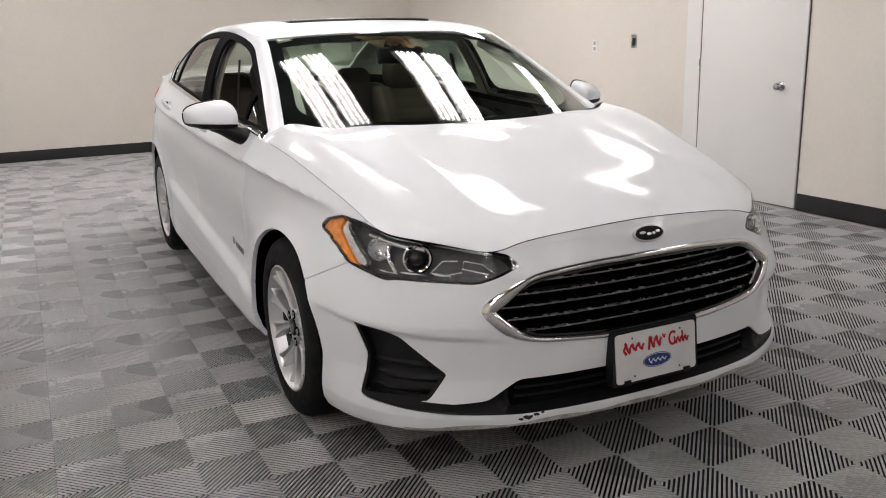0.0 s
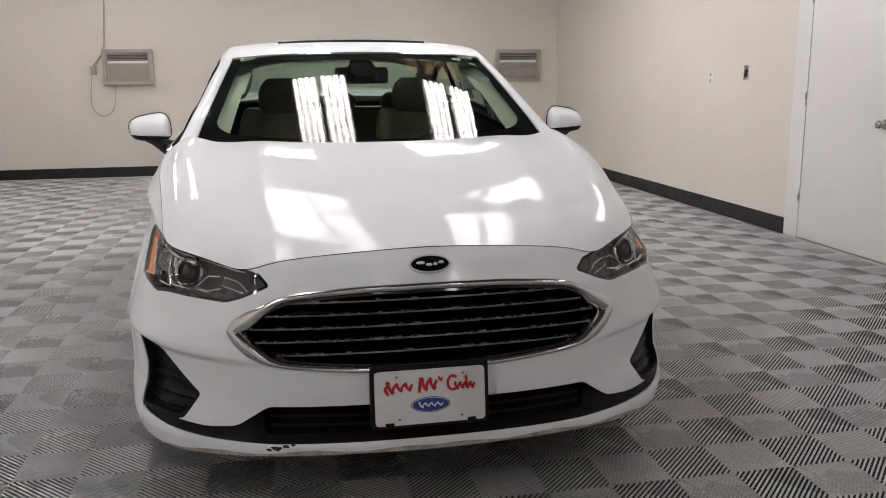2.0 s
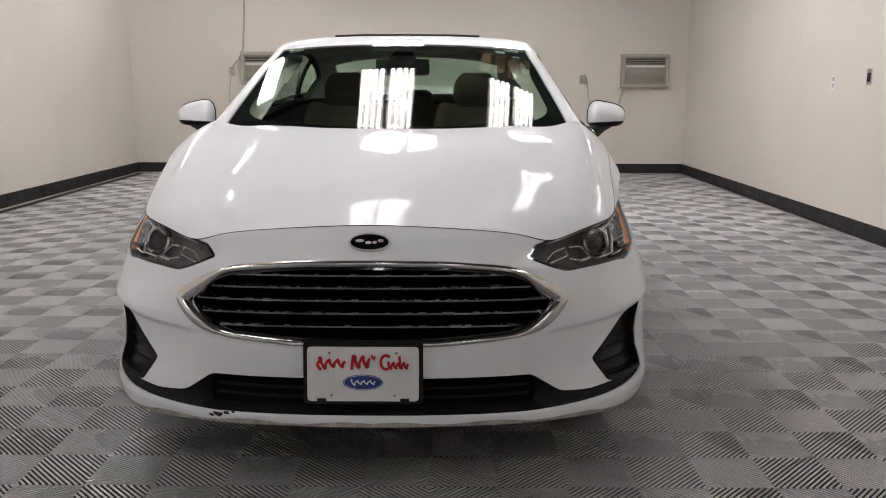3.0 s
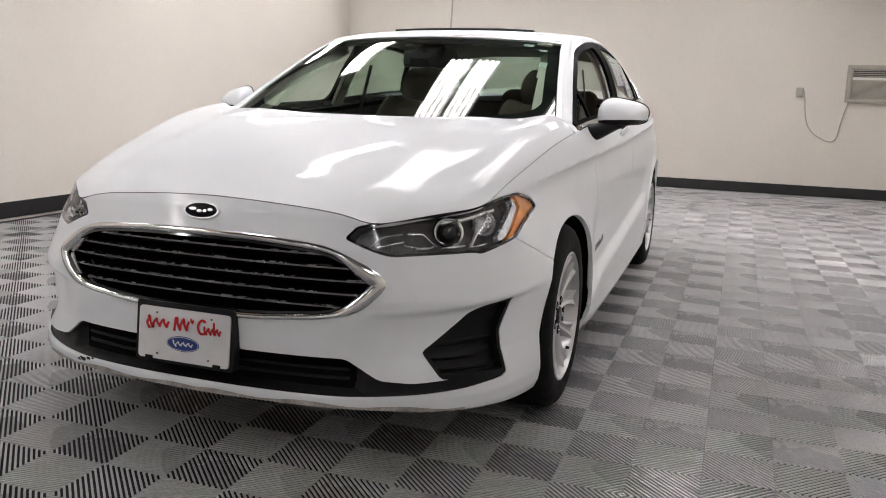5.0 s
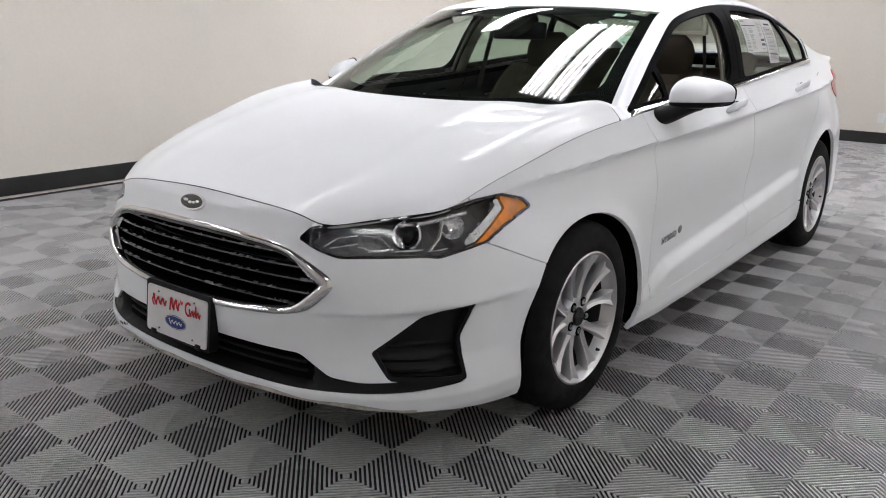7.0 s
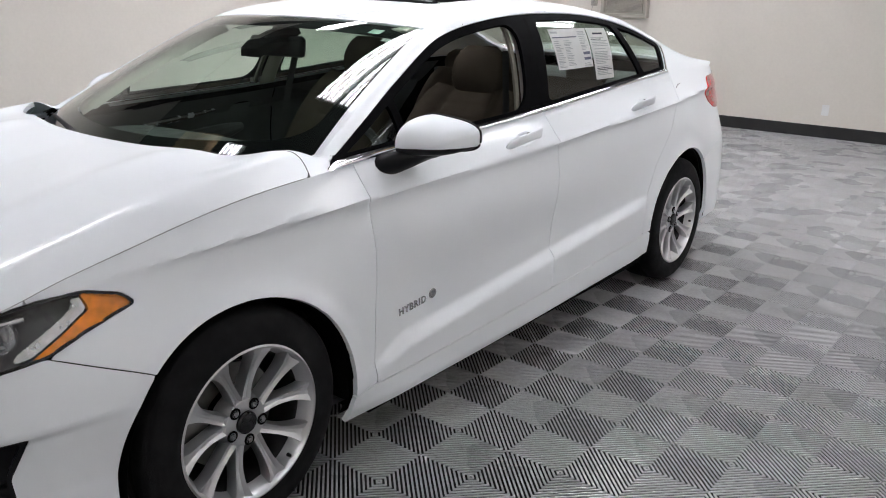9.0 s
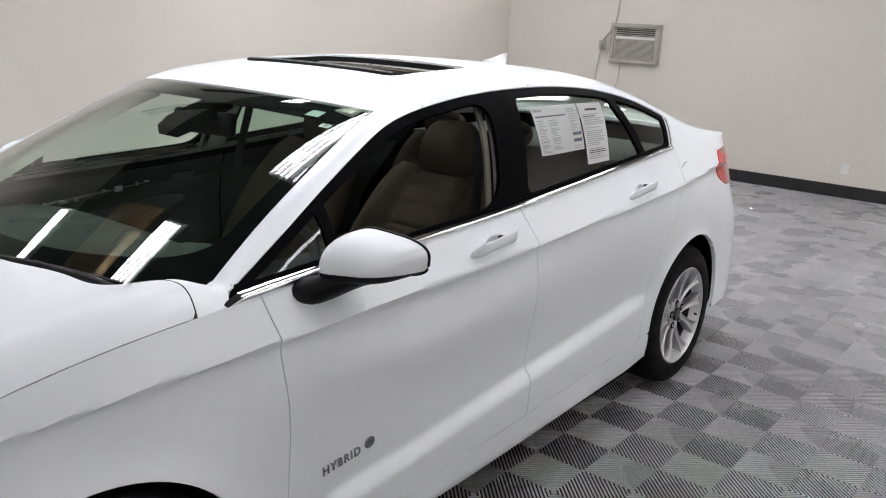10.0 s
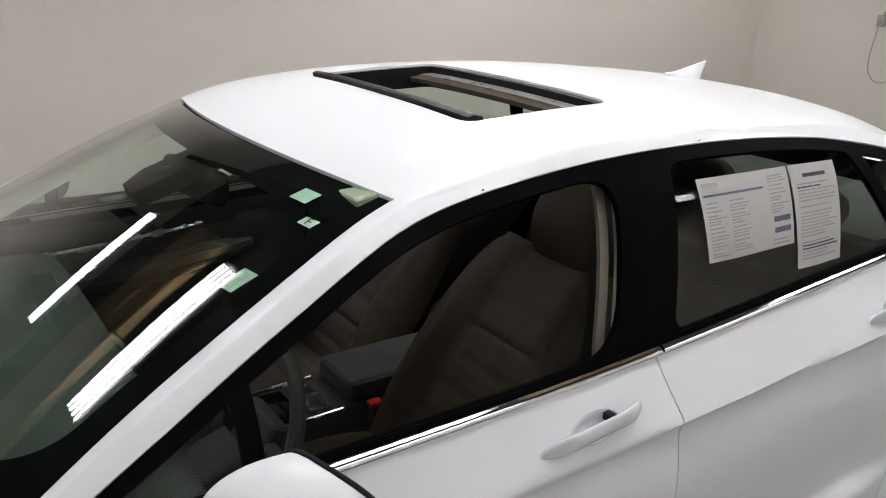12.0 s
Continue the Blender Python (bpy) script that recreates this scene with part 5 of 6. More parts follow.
def sheet(name, corners, label, category):
    """A sheet of paper on the driver's rear glass, corners in (y, z) clockwise from the upper front."""
    c = [np.array(p) for p in corners]
    n = 14

    def at(u, v, off):
        p = (c[0] * (1 - u) + c[1] * u) * (1 - v) + (c[3] * (1 - u) + c[2] * u) * v
        return Vector((side_x(p[0], p[1]) + off + .002 * math.sin(u * 5) * v, p[0], p[1]))
    bm = bmesh.new()
    g = [[bm.verts.new(at(i / n, j / n, -.004)) for j in range(n + 1)] for i in range(n + 1)]
    for i in range(n):
        for j in range(n):
            bm.faces.new((g[i][j], g[i + 1][j], g[i + 1][j + 1], g[i][j + 1]))
    r = bmesh.ops.solidify(bm, geom=bm.faces[:], thickness=.0006)
    ob = part(name, bm, M["paper"], None, label)
    tagged(ob, label, category)

    def bar(u0, u1, v0, v1, material):
        bm = bmesh.new()
        k = 6
        t = [[bm.verts.new(at(u0 + (u1 - u0) * i / k, v, -.0028)) for v in (v0, v1)] for i in range(k + 1)]
        for a, b in zip(t, t[1:]):
            bm.faces.new((a[0], b[0], b[1], a[1]))
        bm.normal_update()
        part("print_bar", bm, material, ob)
    return bar


rnd = random.Random(3)
bar = sheet("window_sheet", [(1.700, 1.330), (2.005, 1.324), (1.972, 1.170), (1.685, 1.174)], "white printed price sheet taped to the rear side window", "paper sheet")
bar(.03, .20, .06, .11, M["ink_grey"])
bar(.03, .68, .195, .222, M["ink_dim"])
for col, (a, b) in enumerate(((.04, .24), (.28, .50), (.74, .96))):
    v = .29 if col < 2 else .08
    while v < .94:
        if not (col == 2 and .56 < v < .88):
            bar(a, a + (b - a) * rnd.uniform(.5, 1), v, v + .017, M["ink_grey"])
        v += rnd.choice((.034, .034, .05))
bar(.76, .96, .60, .67, M["ink_dim"])
bar(.76, .96, .74, .81, M["ink_dim"])
bar = sheet("window_sheet", [(2.012, 1.324), (2.196, 1.317), (2.136, 1.112), (1.970, 1.115)], "white printed notice taped to the rear side window", "paper sheet")
bar(.25, .75, .09, .125, M["ink_black"])
v = .18
while v < .95:
    bar(.09, rnd.uniform(.6, .92), v, v + .014, M["ink_black"] if rnd.random() < .15 else M["ink_grey"])
    v += rnd.choice((.032, .032, .032, .06))


def screen_sticker(name, x0, x1, v0, v1, material, label, text=None):
    bm = bmesh.new()
    pts = [glass_at(x, v) + Vector((0, -.3, .9)) * -.002 for x, v in ((x0, v0), (x1, v0), (x1, v1), (x0, v1))]
    bm.faces.new([bm.verts.new(p) for p in pts])
    bm.normal_update()
    ob = part(name, bm, material, None, smooth=False)
    tagged(ob, label, "sticker")
    return ob, pts


mint = mat("mint_sticker", (.58, .70, .63), .6, vary=.05, scale=40)
screen_sticker("screen_sticker", .436, .480, 3.60, 3.80, mint, "pale mint sticker inside the upper windscreen corner")
st, pts = screen_sticker("letter_sticker", .516, .548, 3.34, 3.46, M["paper"], "small white square sticker with one black letter inside the windscreen")
tx = bpy.data.curves.new("letter", "FONT")
tx.body, tx.size, tx.align_x, tx.align_y = "F", .026, "CENTER", "CENTER"
src = new("tmp", tx)
me = bpy.data.meshes.new_from_object(src)
bpy.data.objects.remove(src)
xa = (pts[1] - pts[0]).normalized()
ya = (pts[3] - pts[0]).normalized()
na = xa.cross(ya).normalized()
ya = na.cross(xa)
me.transform(Matrix.Translation(sum(pts, Vector()) / 4 + na * .0008) @ Matrix((xa, ya, na)).transposed().to_4x4())
part_mesh("letter", me, M["ink_black"], st, smooth=False)
st, pts = screen_sticker("bar_sticker", .550, .582, 2.40, 2.66, mint, "pale mint label with a row of small bars inside the windscreen")
for k in range(9):
    bm = bmesh.new()
    t0, t1 = .1 + k * .09, .1 + k * .09 + .04
    e0, e1 = pts[0].lerp(pts[1], .25), pts[0].lerp(pts[1], .75)
    d = pts[3] - pts[0]
    bm.faces.new([bm.verts.new(p + Vector((0, -.3, .9)) * .001) for p in (e0 + d * t0, e1 + d * t0, e1 + d * t1, e0 + d * t1)])
    bm.normal_update()
    part("print_bar", bm, M["ink_grey"], st, smooth=False)


# ------------------------------------------------ cabin
def loft(rings, caps=True):
    bm = bmesh.new()
    R = [[bm.verts.new(p) for p in ring] for ring in rings]
    k = len(R[0])
    for a, b in zip(R, R[1:]):
        for i in range(k):
            bm.faces.new((a[i], a[(i + 1) % k], b[(i + 1) % k], b[i]))
    if caps:
        bm.faces.new(R[0])
        bm.faces.new(R[-1][::-1])
    bmesh.ops.recalc_face_normals(bm, faces=bm.faces)
    return bm


def cushion_loft(path, lift, width, thick, bolster, pleats, flat=.5):
    """An upholstered pad: path of (y, z), its outward normal (ny, nz), with raised sides and sewn grooves."""
    rings = []
    n = len(path)
    for i, (y, z) in enumerate(path):
        t = i / (n - 1)
        y0, z0 = path[max(i - 1, 0)]
        y1, z1 = path[min(i + 1, n - 1)]
        d = Vector((0, y1 - y0, z1 - z0)).normalized()
        nrm = Vector((0, -d.z, d.y)) * lift
        e = math.sin(math.pi * min(max(t, .015), .985)) ** .30
        w = width * (.80 + .20 * e) * (1 - .10 * t)
        groove = .010 * max(0, math.cos(2 * math.pi * pleats * t)) ** 8 if .06 < t < .94 else 0
        ring = []
        bs = np.linspace(-1, 1, 29)
        for b in bs:
            side = smooth((abs(b) - flat) / .32)
            edge = 1 - max(0, (abs(b) - .86) / .14) ** 2
            h = (thick * .35 + bolster * side - (groove if abs(b) < flat + .05 else 0)) * e * (.35 + .65 * edge)
            if abs(abs(b) - flat) < .035:
                h -= .008
            ring.append(tuple(Vector((b * w, y, z)) + nrm * h))
        for b in bs[::-1]:
            ring.append(tuple(Vector((b * w * .96, y, z)) - nrm * thick * .65 * e * (1 - .5 * abs(b) ** 4)))
        rings.append(ring)
    return loft(rings)


def pad(cx, cy, cz, w, h, d, lean):
    """A headrest: a rounded block."""
    rings = []
    for i in range(15):
        t = i / 14
        e = math.sin(math.pi * min(max(t, .02), .98)) ** .38
        z = cz + (t - .5) * h
        y = cy + (t - .5) * h * lean
        rings.append([(cx + math.copysign(abs(math.cos(a)) ** .45, math.cos(a)) * w / 2 * (.75 + .25 * e) * e ** .4, y + math.copysign(abs(math.sin(a)) ** .6, math.sin(a)) * d / 2 * e, z) for a in np.linspace(0, 2 * math.pi, 33)[:-1]])
    return loft(rings)


def move(bm, x=0.0, y=0.0, z=0.0):
    bmesh.ops.translate(bm, vec=(x, y, z), verts=bm.verts)
    return bm


def front_seat(x, dy):
    seat = empty("front_seat")
    seat.parent = car
    tagged(seat, "beige cloth front seat with sewn pleats")
    back = [(1.215 + .40 * t ** 1.1 + dy, .46 + .60 * t) for t in np.linspace(0, 1, 61)]
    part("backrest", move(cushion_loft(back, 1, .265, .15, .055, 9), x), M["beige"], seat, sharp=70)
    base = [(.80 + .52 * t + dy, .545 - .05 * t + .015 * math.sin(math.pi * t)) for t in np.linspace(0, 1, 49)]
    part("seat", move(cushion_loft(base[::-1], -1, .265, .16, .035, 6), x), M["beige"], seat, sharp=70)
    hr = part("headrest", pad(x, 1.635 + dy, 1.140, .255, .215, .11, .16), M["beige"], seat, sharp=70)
    for k in (-.06, .06):
        part("headrest_post", add_tube(bmesh.new(), [(x + k, 1.60 + dy, .97), (x + k, 1.625 + dy, 1.09)], .006, 8), M["chrome"], seat)
    part("seat_base", box((x - .23, .82 + dy, .235), (x + .23, 1.32 + dy, .43), .02), M["dash"], seat)


front_seat(.37, .05)
front_seat(-.37, .13)
bench = empty("rear_bench")
bench.parent = car
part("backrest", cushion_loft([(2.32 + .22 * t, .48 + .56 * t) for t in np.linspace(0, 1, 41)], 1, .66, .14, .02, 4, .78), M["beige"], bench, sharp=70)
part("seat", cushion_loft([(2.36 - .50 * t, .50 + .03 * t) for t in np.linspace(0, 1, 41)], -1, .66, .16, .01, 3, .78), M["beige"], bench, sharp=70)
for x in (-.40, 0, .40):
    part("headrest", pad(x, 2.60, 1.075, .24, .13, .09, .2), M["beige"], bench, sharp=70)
part("parcel_shelf", box((-.62, 2.60, 1.00), (.62, 3.25, 1.03), .01), M["dash"], car)
part("cabin_floor", box((-.78, .35, .225), (.78, 2.6, .245)), M["dash"], car, "dark cabin carpet")
part("firewall", box((-.74, .30, .24), (.74, .33, .93)), M["void"], car)


def dash_ring(x):
    a = abs(x) / .74
    k = .012 * (1 - a ** 2)
    bump = .035 * math.exp(-((x - .37) / .14) ** 4)
    drop = -.03 * a ** 4
    return [(x, y + (.05 * a ** 2 if y < .4 else 0), z + drop) for y, z in ((.16, .925 + k), (.30, .940 + k), (.50, .945 + k + bump * .4), (.62, .940 + k + bump), (.68, .925 + k + bump), (.70, .88 + bump * .2), (.71, .80), (.69, .70), (.62, .58), (.40, .55), (.25, .60), (.18, .80))]


part("dashboard", loft([dash_ring(x) for x in np.linspace(-.74, .74, 61)]), M["dash"], car, "charcoal dashboard", sharp=60)
part("dash_screen", box((-.13, .690, .76), (.13, .716, .895), .008), M["gloss_black"], car, "black centre screen")
wheel_m = Matrix.Translation((.37, .84, .835)) @ pose(0, 0, 0, 64, 0, 0)
bm = bmesh.new()
rings = [[(math.cos(a) * (.185 + .016 * math.cos(b)), math.sin(a) * (.185 + .016 * math.cos(b)), .016 * math.sin(b)) for b in np.linspace(0, 2 * math.pi, 11)[:-1]] for a in np.linspace(0, 2 * math.pi, 49)[:-1]]
R = [[bm.verts.new(p) for p in r] for r in rings]
for i in range(48):
    a, b = R[i], R[(i + 1) % 48]
    for k in range(10):
        bm.faces.new((a[k], a[(k + 1) % 10], b[(k + 1) % 10], b[k]))
bmesh.ops.recalc_face_normals(bm, faces=bm.faces)
steer = part("steering_wheel", local(bm, wheel_m), M["dash"], car, "black steering wheel")
part("wheel_boss", local(box((-.075, -.06, -.05), (.075, .06, -.005), .02, 3), wheel_m), M["dash"], steer)
for a in (8, 172, 270):
    c, s = math.cos(radians(a)), math.sin(radians(a))
    part("wheel_spoke", local(add_tube(bmesh.new(), [(.06 * c, .05 * s, -.025), (.18 * c, .18 * s, -.004)], [.018, .012], 8), wheel_m), M["dash"], steer)
part("steering_column", add_tube(bmesh.new(), [(.37, .82, .82), (.37, .60, .74)], [.045, .055], 12), M["dash"], car)

console = part("centre_console", loft([[(-.10, y, .24), (-.105, y, z - .02), (-.09, y, z), (.09, y, z), (.105, y, z - .02), (.10, y, .24)] for y, z in ((.68, .70), (.80, .655), (.95, .640), (1.15, .645), (1.22, .65), (1.55, .64))]), M["dash"], car, "charcoal centre console", sharp=40)
part("armrest", box((-.095, 1.22, .655), (.095, 1.56, .715), .022, 3), M["dash"], console, "black padded armrest lid")
for x in (-.098, .098):
    part("console_trim", add_tube(bmesh.new(), [(x, .80, .657), (x, .95, .645), (x, 1.20, .652)], .006, 8), M["satin"], console, "satin silver trim")
part("gear_lever", add_tube(bmesh.new(), [(.03, .92, .64), (.03, .925, .72), (.03, .93, .755)], [.014, .012, .022], 12), M["gloss_black"], console)
part("switch_plate", box((-.075, 1.00, .640), (.075, 1.10, .651), .003), M["gloss_black"], console)
part("switch_trim", box((-.07, 1.12, .640), (.07, 1.18, .652), .003), M["satin"], console)
for x in (.135,):
    b = part("belt_buckle", box((x - .012, 1.255, .56), (x + .014, 1.285, .665), .005), M["dash"], car)
    part("buckle_button", box((x - .013, 1.252, .664), (x + .015, 1.288, .674), .003), mat("red_button", (.55, .02, .02), .4, vary=.1, scale=60), b, "red release button")

# inner door panels, pillars and roof lining
for sd, fd, rd in ((1, front_doors[0], rear_doors[0]), (-1, front_doors[1], rear_doors[1])):
    for f, d in ((f_fdoor, fd), (f_rdoor, rd)):
        V, F = tub(f, .004)
        V, F = shifted(V, F, .075)
        if sd < 0:
            V, F = mirrored(V, F)
        raw("door_card", V, [q[::-1] for q in F], M["dash"], d, "charcoal inner door panel")
    for y0, y1, d in ((.62, 1.30, fd), (1.72, 2.25, rd)):
        pts = [(sd * (.775 - .03 * math.sin(math.pi * t)), y0 + (y1 - y0) * t, .80 + .055 * t) for t in np.linspace(0, 1, 9)]
        part("door_armrest", add_tube(bmesh.new(), [(p[0] - sd * .0, p[1], p[2] - .03) for p in pts], [.02, .035, .042, .045, .045, .045, .042, .035, .02], 10), M["dash"], d)
        part("door_pull", add_tube(bmesh.new(), [(p[0] - sd * .010, p[1], p[2] + .085) for p in pts[:7]], [.006, .010, .012, .013, .013, .011, .006], 8), M["satin"], d, "satin silver door pull")
    pil = np.minimum.reduce([np.where(gc > 0, gd - .02, -1), bl + .075, .02 - bl])
    side_piece("pillar_trim", pil, "headliner", sd, .045, "pale grey inner pillar trim")
    # belt webbing beside the pillar
    pts = [(sd * .60, 1.54, 1.25), (sd * .64, 1.50, 1.02), (sd * .66, 1.44, .72), (sd * .66, 1.42, .42)]
    bm = bmesh.new()
    L = [(bm.verts.new((x, y - .022, z)), bm.verts.new((x, y + .022, z))) for x, y, z in pts]
    for a, b in zip(L, L[1:]):
        bm.faces.new((a[0], a[1], b[1], b[0]))
    bmesh.ops.solidify(bm, geom=bm.faces[:], thickness=.0015)
    part("seat_belt", bm, M["dash"], car, "dark seat belt")
lining = np.minimum.reduce([-dlo - .004, -sun - .03, np.where(gd < -.108, (gv - V_WS) * .2 - .03, 1), gv - .35, np.where(gd < -.045, (V_RG - gv) * .2 - .01, 1), 12.4 - gv, np.where(gc > 0, gz - bz, 1)])
V, F = house(lining)
V, F = shifted(V, F, .032)
deep = np.where((V[:, 5] <= 0) & (V[:, 3] < V_WS), np.clip(-V[:, 4] - .045, 0, .08), 0)      # the pillar trim turns in behind the screen
V[:, 1] += .45 * deep
V[:, 2] -= .45 * deep
V, F = both(V, F)
raw("roof_lining", V, [q[::-1] for q in F], M["headliner"], car, "pale grey cloth roof lining", merge=1e-3)

mirror_m = Matrix.Translation((0, .885, 1.268)) @ pose(0, 0, 0, -8, 0, 10)
rv = part("rear_view_mirror", local(box((-.126, -.020, -.038), (.126, .016, .038), .018, 4), mirror_m), M["black"], car, "black rear-view mirror")
part("mirror_face", local(box((-.114, .0155, -.028), (.114, .0175, .028)), mirror_m), M["chrome"], rv)
part("mirror_stem", add_tube(bmesh.new(), [(0, .875, 1.275), (0, .845, 1.290), (0, .815, 1.285)], [.012, .016, .022], 10), M["black"], rv)
part("sensor_cover", loft([[(-w, y, z - .03), (-w * .8, y - .01, z), (w * .8, y - .01, z), (w, y, z - .03)] for y, z, w in ((.75, 1.266, .05), (.80, 1.290, .075), (.89, 1.322, .07), (.96, 1.345, .05))]), M["void"], car, "black sensor cover at the screen's head", sharp=60)
for x in (-.36, .36):
    part("sun_visor", local(box((-.19, -.07, -.009), (.19, .07, .009), .008, 3), Matrix.Translation((x, 1.06, 1.352)) @ pose(0, 0, 0, 12, 0, 0)), M["headliner"], car, "grey folded-up sun visor")


# the body sits a little nose-down on its springs
def settle(points):
    y = points[:, 1].copy()
    points[:, 2] += np.interp(y, [-.4, .4, 1.3, 2.2, 2.8], [-.034, -.030, -.020, -.006, 0])
    points[:, 1] += np.interp(y, [-.5, .3], [.02, 0])
    return points


seen = set()
things = [o for o in scene.objects if o.type == "MESH" and o.name.split(".")[0] not in ("camera",)]
for o in things:
    root = o
    in_wheel = False
    while root is not None:
        if root.name.startswith("wheel") and root.type == "EMPTY":
            in_wheel = True
        root = root.parent
    if in_wheel or o.data in seen:
        continue
    seen.add(o.data)
    co = np.zeros(len(o.data.vertices) * 3)
    o.data.vertices.foreach_get("co", co)
    o.data.vertices.foreach_set("co", settle(co.reshape(-1, 3)).ravel())
    o.data.update()


# ---------------------------------------------------------------- the room
XL, XR, YB, YF, ZC, ZT = -4.08, 3.46, 8.39, -6.0, 3.08, 4.15
room = []


def slab(name, lo, hi, material, label, category="wall", bevel=0.0):
    ob = part(name, box(lo, hi, bevel), material, None, label, smooth=False)
    return tagged(ob, label, category, kind="structure")


slab("wall_north", (XL - .15, YB, -.1), (XR + .15, YB + .15, ZT), M["wall"], "off-white painted back wall", "wall")
slab("wall_west", (XL - .15, YF, -.1), (XL, YB, ZT), M["wall"], "off-white painted side wall", "wall")
slab("wall_east", (XR, YF, -.1), (XR + .15, YB, ZT), M["wall"], "off-white painted side wall", "wall")
slab("wall_south", (XL - .15, YF - .15, -.1), (XR + .15, YF, ZT), M["wall"], "off-white painted end wall", "wall")
slab("ceiling", (XL - .15, YF - .15, ZT), (XR + .15, YB + .15, ZT + .1), M["ceiling"], "dark open ceiling deck above the joists", "ceiling")


def joist(y):
    """A dark steel joist from wall to wall: two flanges and a web."""
    bm = bmesh.new()
    add_box(bm, (XL + .001, y - .035, ZC), (XR - .001, y + .035, ZC + .012))
    add_box(bm, (XL + .001, y - .005, ZC + .0125), (XR - .001, y + .005, ZC + .2175))
    add_box(bm, (XL + .001, y - .035, ZC + .218), (XR - .001, y + .035, ZC + .23))
    ob = part("ceiling_joist", bm, M["joist"], None, smooth=False)
    tagged(ob, "dark painted steel ceiling joist", "joist", "ceiling joists", "structure")


for k in range(15):
    joist(-5.55 + .95 * k)
slab("floor", (XL - .15, YF - .15, -.12), (XR + .15, YB + .15, -.021), M["gap"], "dark floor under the open tiles", "floor")
D0, D1 = 1.509, 2.560           # the door's opening in the side wall
for lo, hi in (((XL + .016, YB - .014, 0), (XR - .016, YB - .001, .13)), ((XL + .001, YF + .003, 0), (XL + .014, YB - .001, .13)),
               ((XR - .014, 2.745, 0), (XR - .001, YB - .001, .13)), ((XR - .014, YF + .003, 0), (XR - .001, D0 - .012, .13)),
               ((XL + .016, YF + .001, 0), (XR - .016, YF + .014, .13))):
    slab("baseboard", lo, hi, M["base"], "black rubber baseboard", "baseboard", .004)
slab("trim", (XR - .010, D1 + .014, 0), (XR - .001, 2.743, 2.3), M["door"], "white painted door jamb", "trim", .002)

door = empty("door_1", (0, 0, 0), "white flush door with a steel knob, closed", "door", kind="structure")
part("door_leaf", box((XR - .018, D0 + .006, .012), (XR - .001, D1 - .006, 2.15), .003), M["door"], door, "plain white door leaf")
part("door_gap", box((XR - .006, D0 - .004, .004), (XR - .0015, D1 + .0135, 2.16)), M["ac_dark"], door, "dark gap round the door leaf")
knob = lathe([(0, .034), (.006, .034), (.010, .014), (.030, .012), (.040, .024), (.056, .028), (.066, .022), (.070, 0)], n=28)
bmesh.ops.transform(knob, matrix=Matrix.Translation((XR - .017, 1.706, .905)) @ pose(0, 0, 0, 0, 0, 180), verts=knob.verts)
part("door_knob", knob, M["satin"], door, "round brushed steel knob")
for z in (.325, 1.05, 1.775):
    part("hinge", add_tube(bmesh.new(), [(XR - .022, D1 - .002, z - .045), (XR - .022, D1 - .002, z + .045)], .008, 10), M["satin"], door, "steel hinge")


def wall_plate(y, z, w, h, name, label, kind):
    p = empty(name, (0, 0, 0), label, kind)
    part("plate", box((XR - .007, y - w / 2, z - h / 2), (XR - .001, y + w / 2, z + h / 2), .002), M["fixture"] if kind == "outlet" else M["satin"], p)
    return p


p = wall_plate(4.02, 1.205, .075, .118, "wall_outlet", "white plastic wall outlet plate", "outlet")
for dz in (-.027, .027):
    part("socket", box((XR - .0095, 4.02 - .017, 1.205 + dz - .016), (XR - .006, 4.02 + .017, 1.205 + dz + .016), .001), M["cord"], p)
p = wall_plate(3.43, 1.245, .072, .118, "light_switch", "steel switch plate with a dark rocker", "switch")
part("rocker", box((XR - .011, 3.43 - .020, 1.205), (XR - .006, 3.43 + .020, 1.272), .002), M["black"], p)


def wall_unit(x0, x1, z0, z1, label):
    """A window-type cooler set through the wall, with a wooden frame."""
    u = empty("air_conditioner", (0, 0, 0), label, "air conditioner", "air conditioners")
    y = YB
    t = .042
    for nm, lo, hi in (("frame_rail", (x0, y - .085, z1 - t), (x1, y - .001, z1)), ("frame_rail", (x0, y - .085, z0), (x1, y - .001, z0 + t)),
                       ("frame_post", (x0, y - .084, z0 + t), (x0 + t, y - .001, z1 - t)), ("frame_post", (x1 - t, y - .084, z0 + t), (x1, y - .001, z1 - t))):
        part(nm, box(lo, hi, .004), M["ac"], u, "pale trim frame")
    part("body", box((x0 + t + .001, y - .055, z0 + t + .001), (x1 - t - .001, y - .001, z1 - t - .001), .004), M["ac"], u)
    zt = z1 - t - .012
    part("air_outlet", box((x0 + t + .02, y - .058, zt - .085), (x1 - t - .02, y - .050, zt), .002), M["ac_dark"], u, "dark louvred air outlet")
    for k in range(4):
        part("louvre", box((x0 + t + .022, y - .064, zt - .078 + k * .022), (x1 - t - .022, y - .057, zt - .072 + k * .022), .001), M["ac"], u)
    part("control_panel", box((x0 + t + .02, y - .060, zt - .120), (x1 - t - .02, y - .053, zt - .092), .002), M["fixture"], u)
    zb = z0 + t + .015
    n = 16
    part("intake_back", box((x0 + t + .02, y - .0575, zb), (x1 - t - .02, y - .050, zt - .13), .002), M["ac_dark"], u)
    for k in range(n):
        z = zb + (zt - .13 - zb) * (k + .5) / n
        part("grille_slat", box((x0 + t + .022, y - .066, z - .0045), (x1 - t - .022, y - .057, z + .0045), .001), M["ac"], u)
    return u


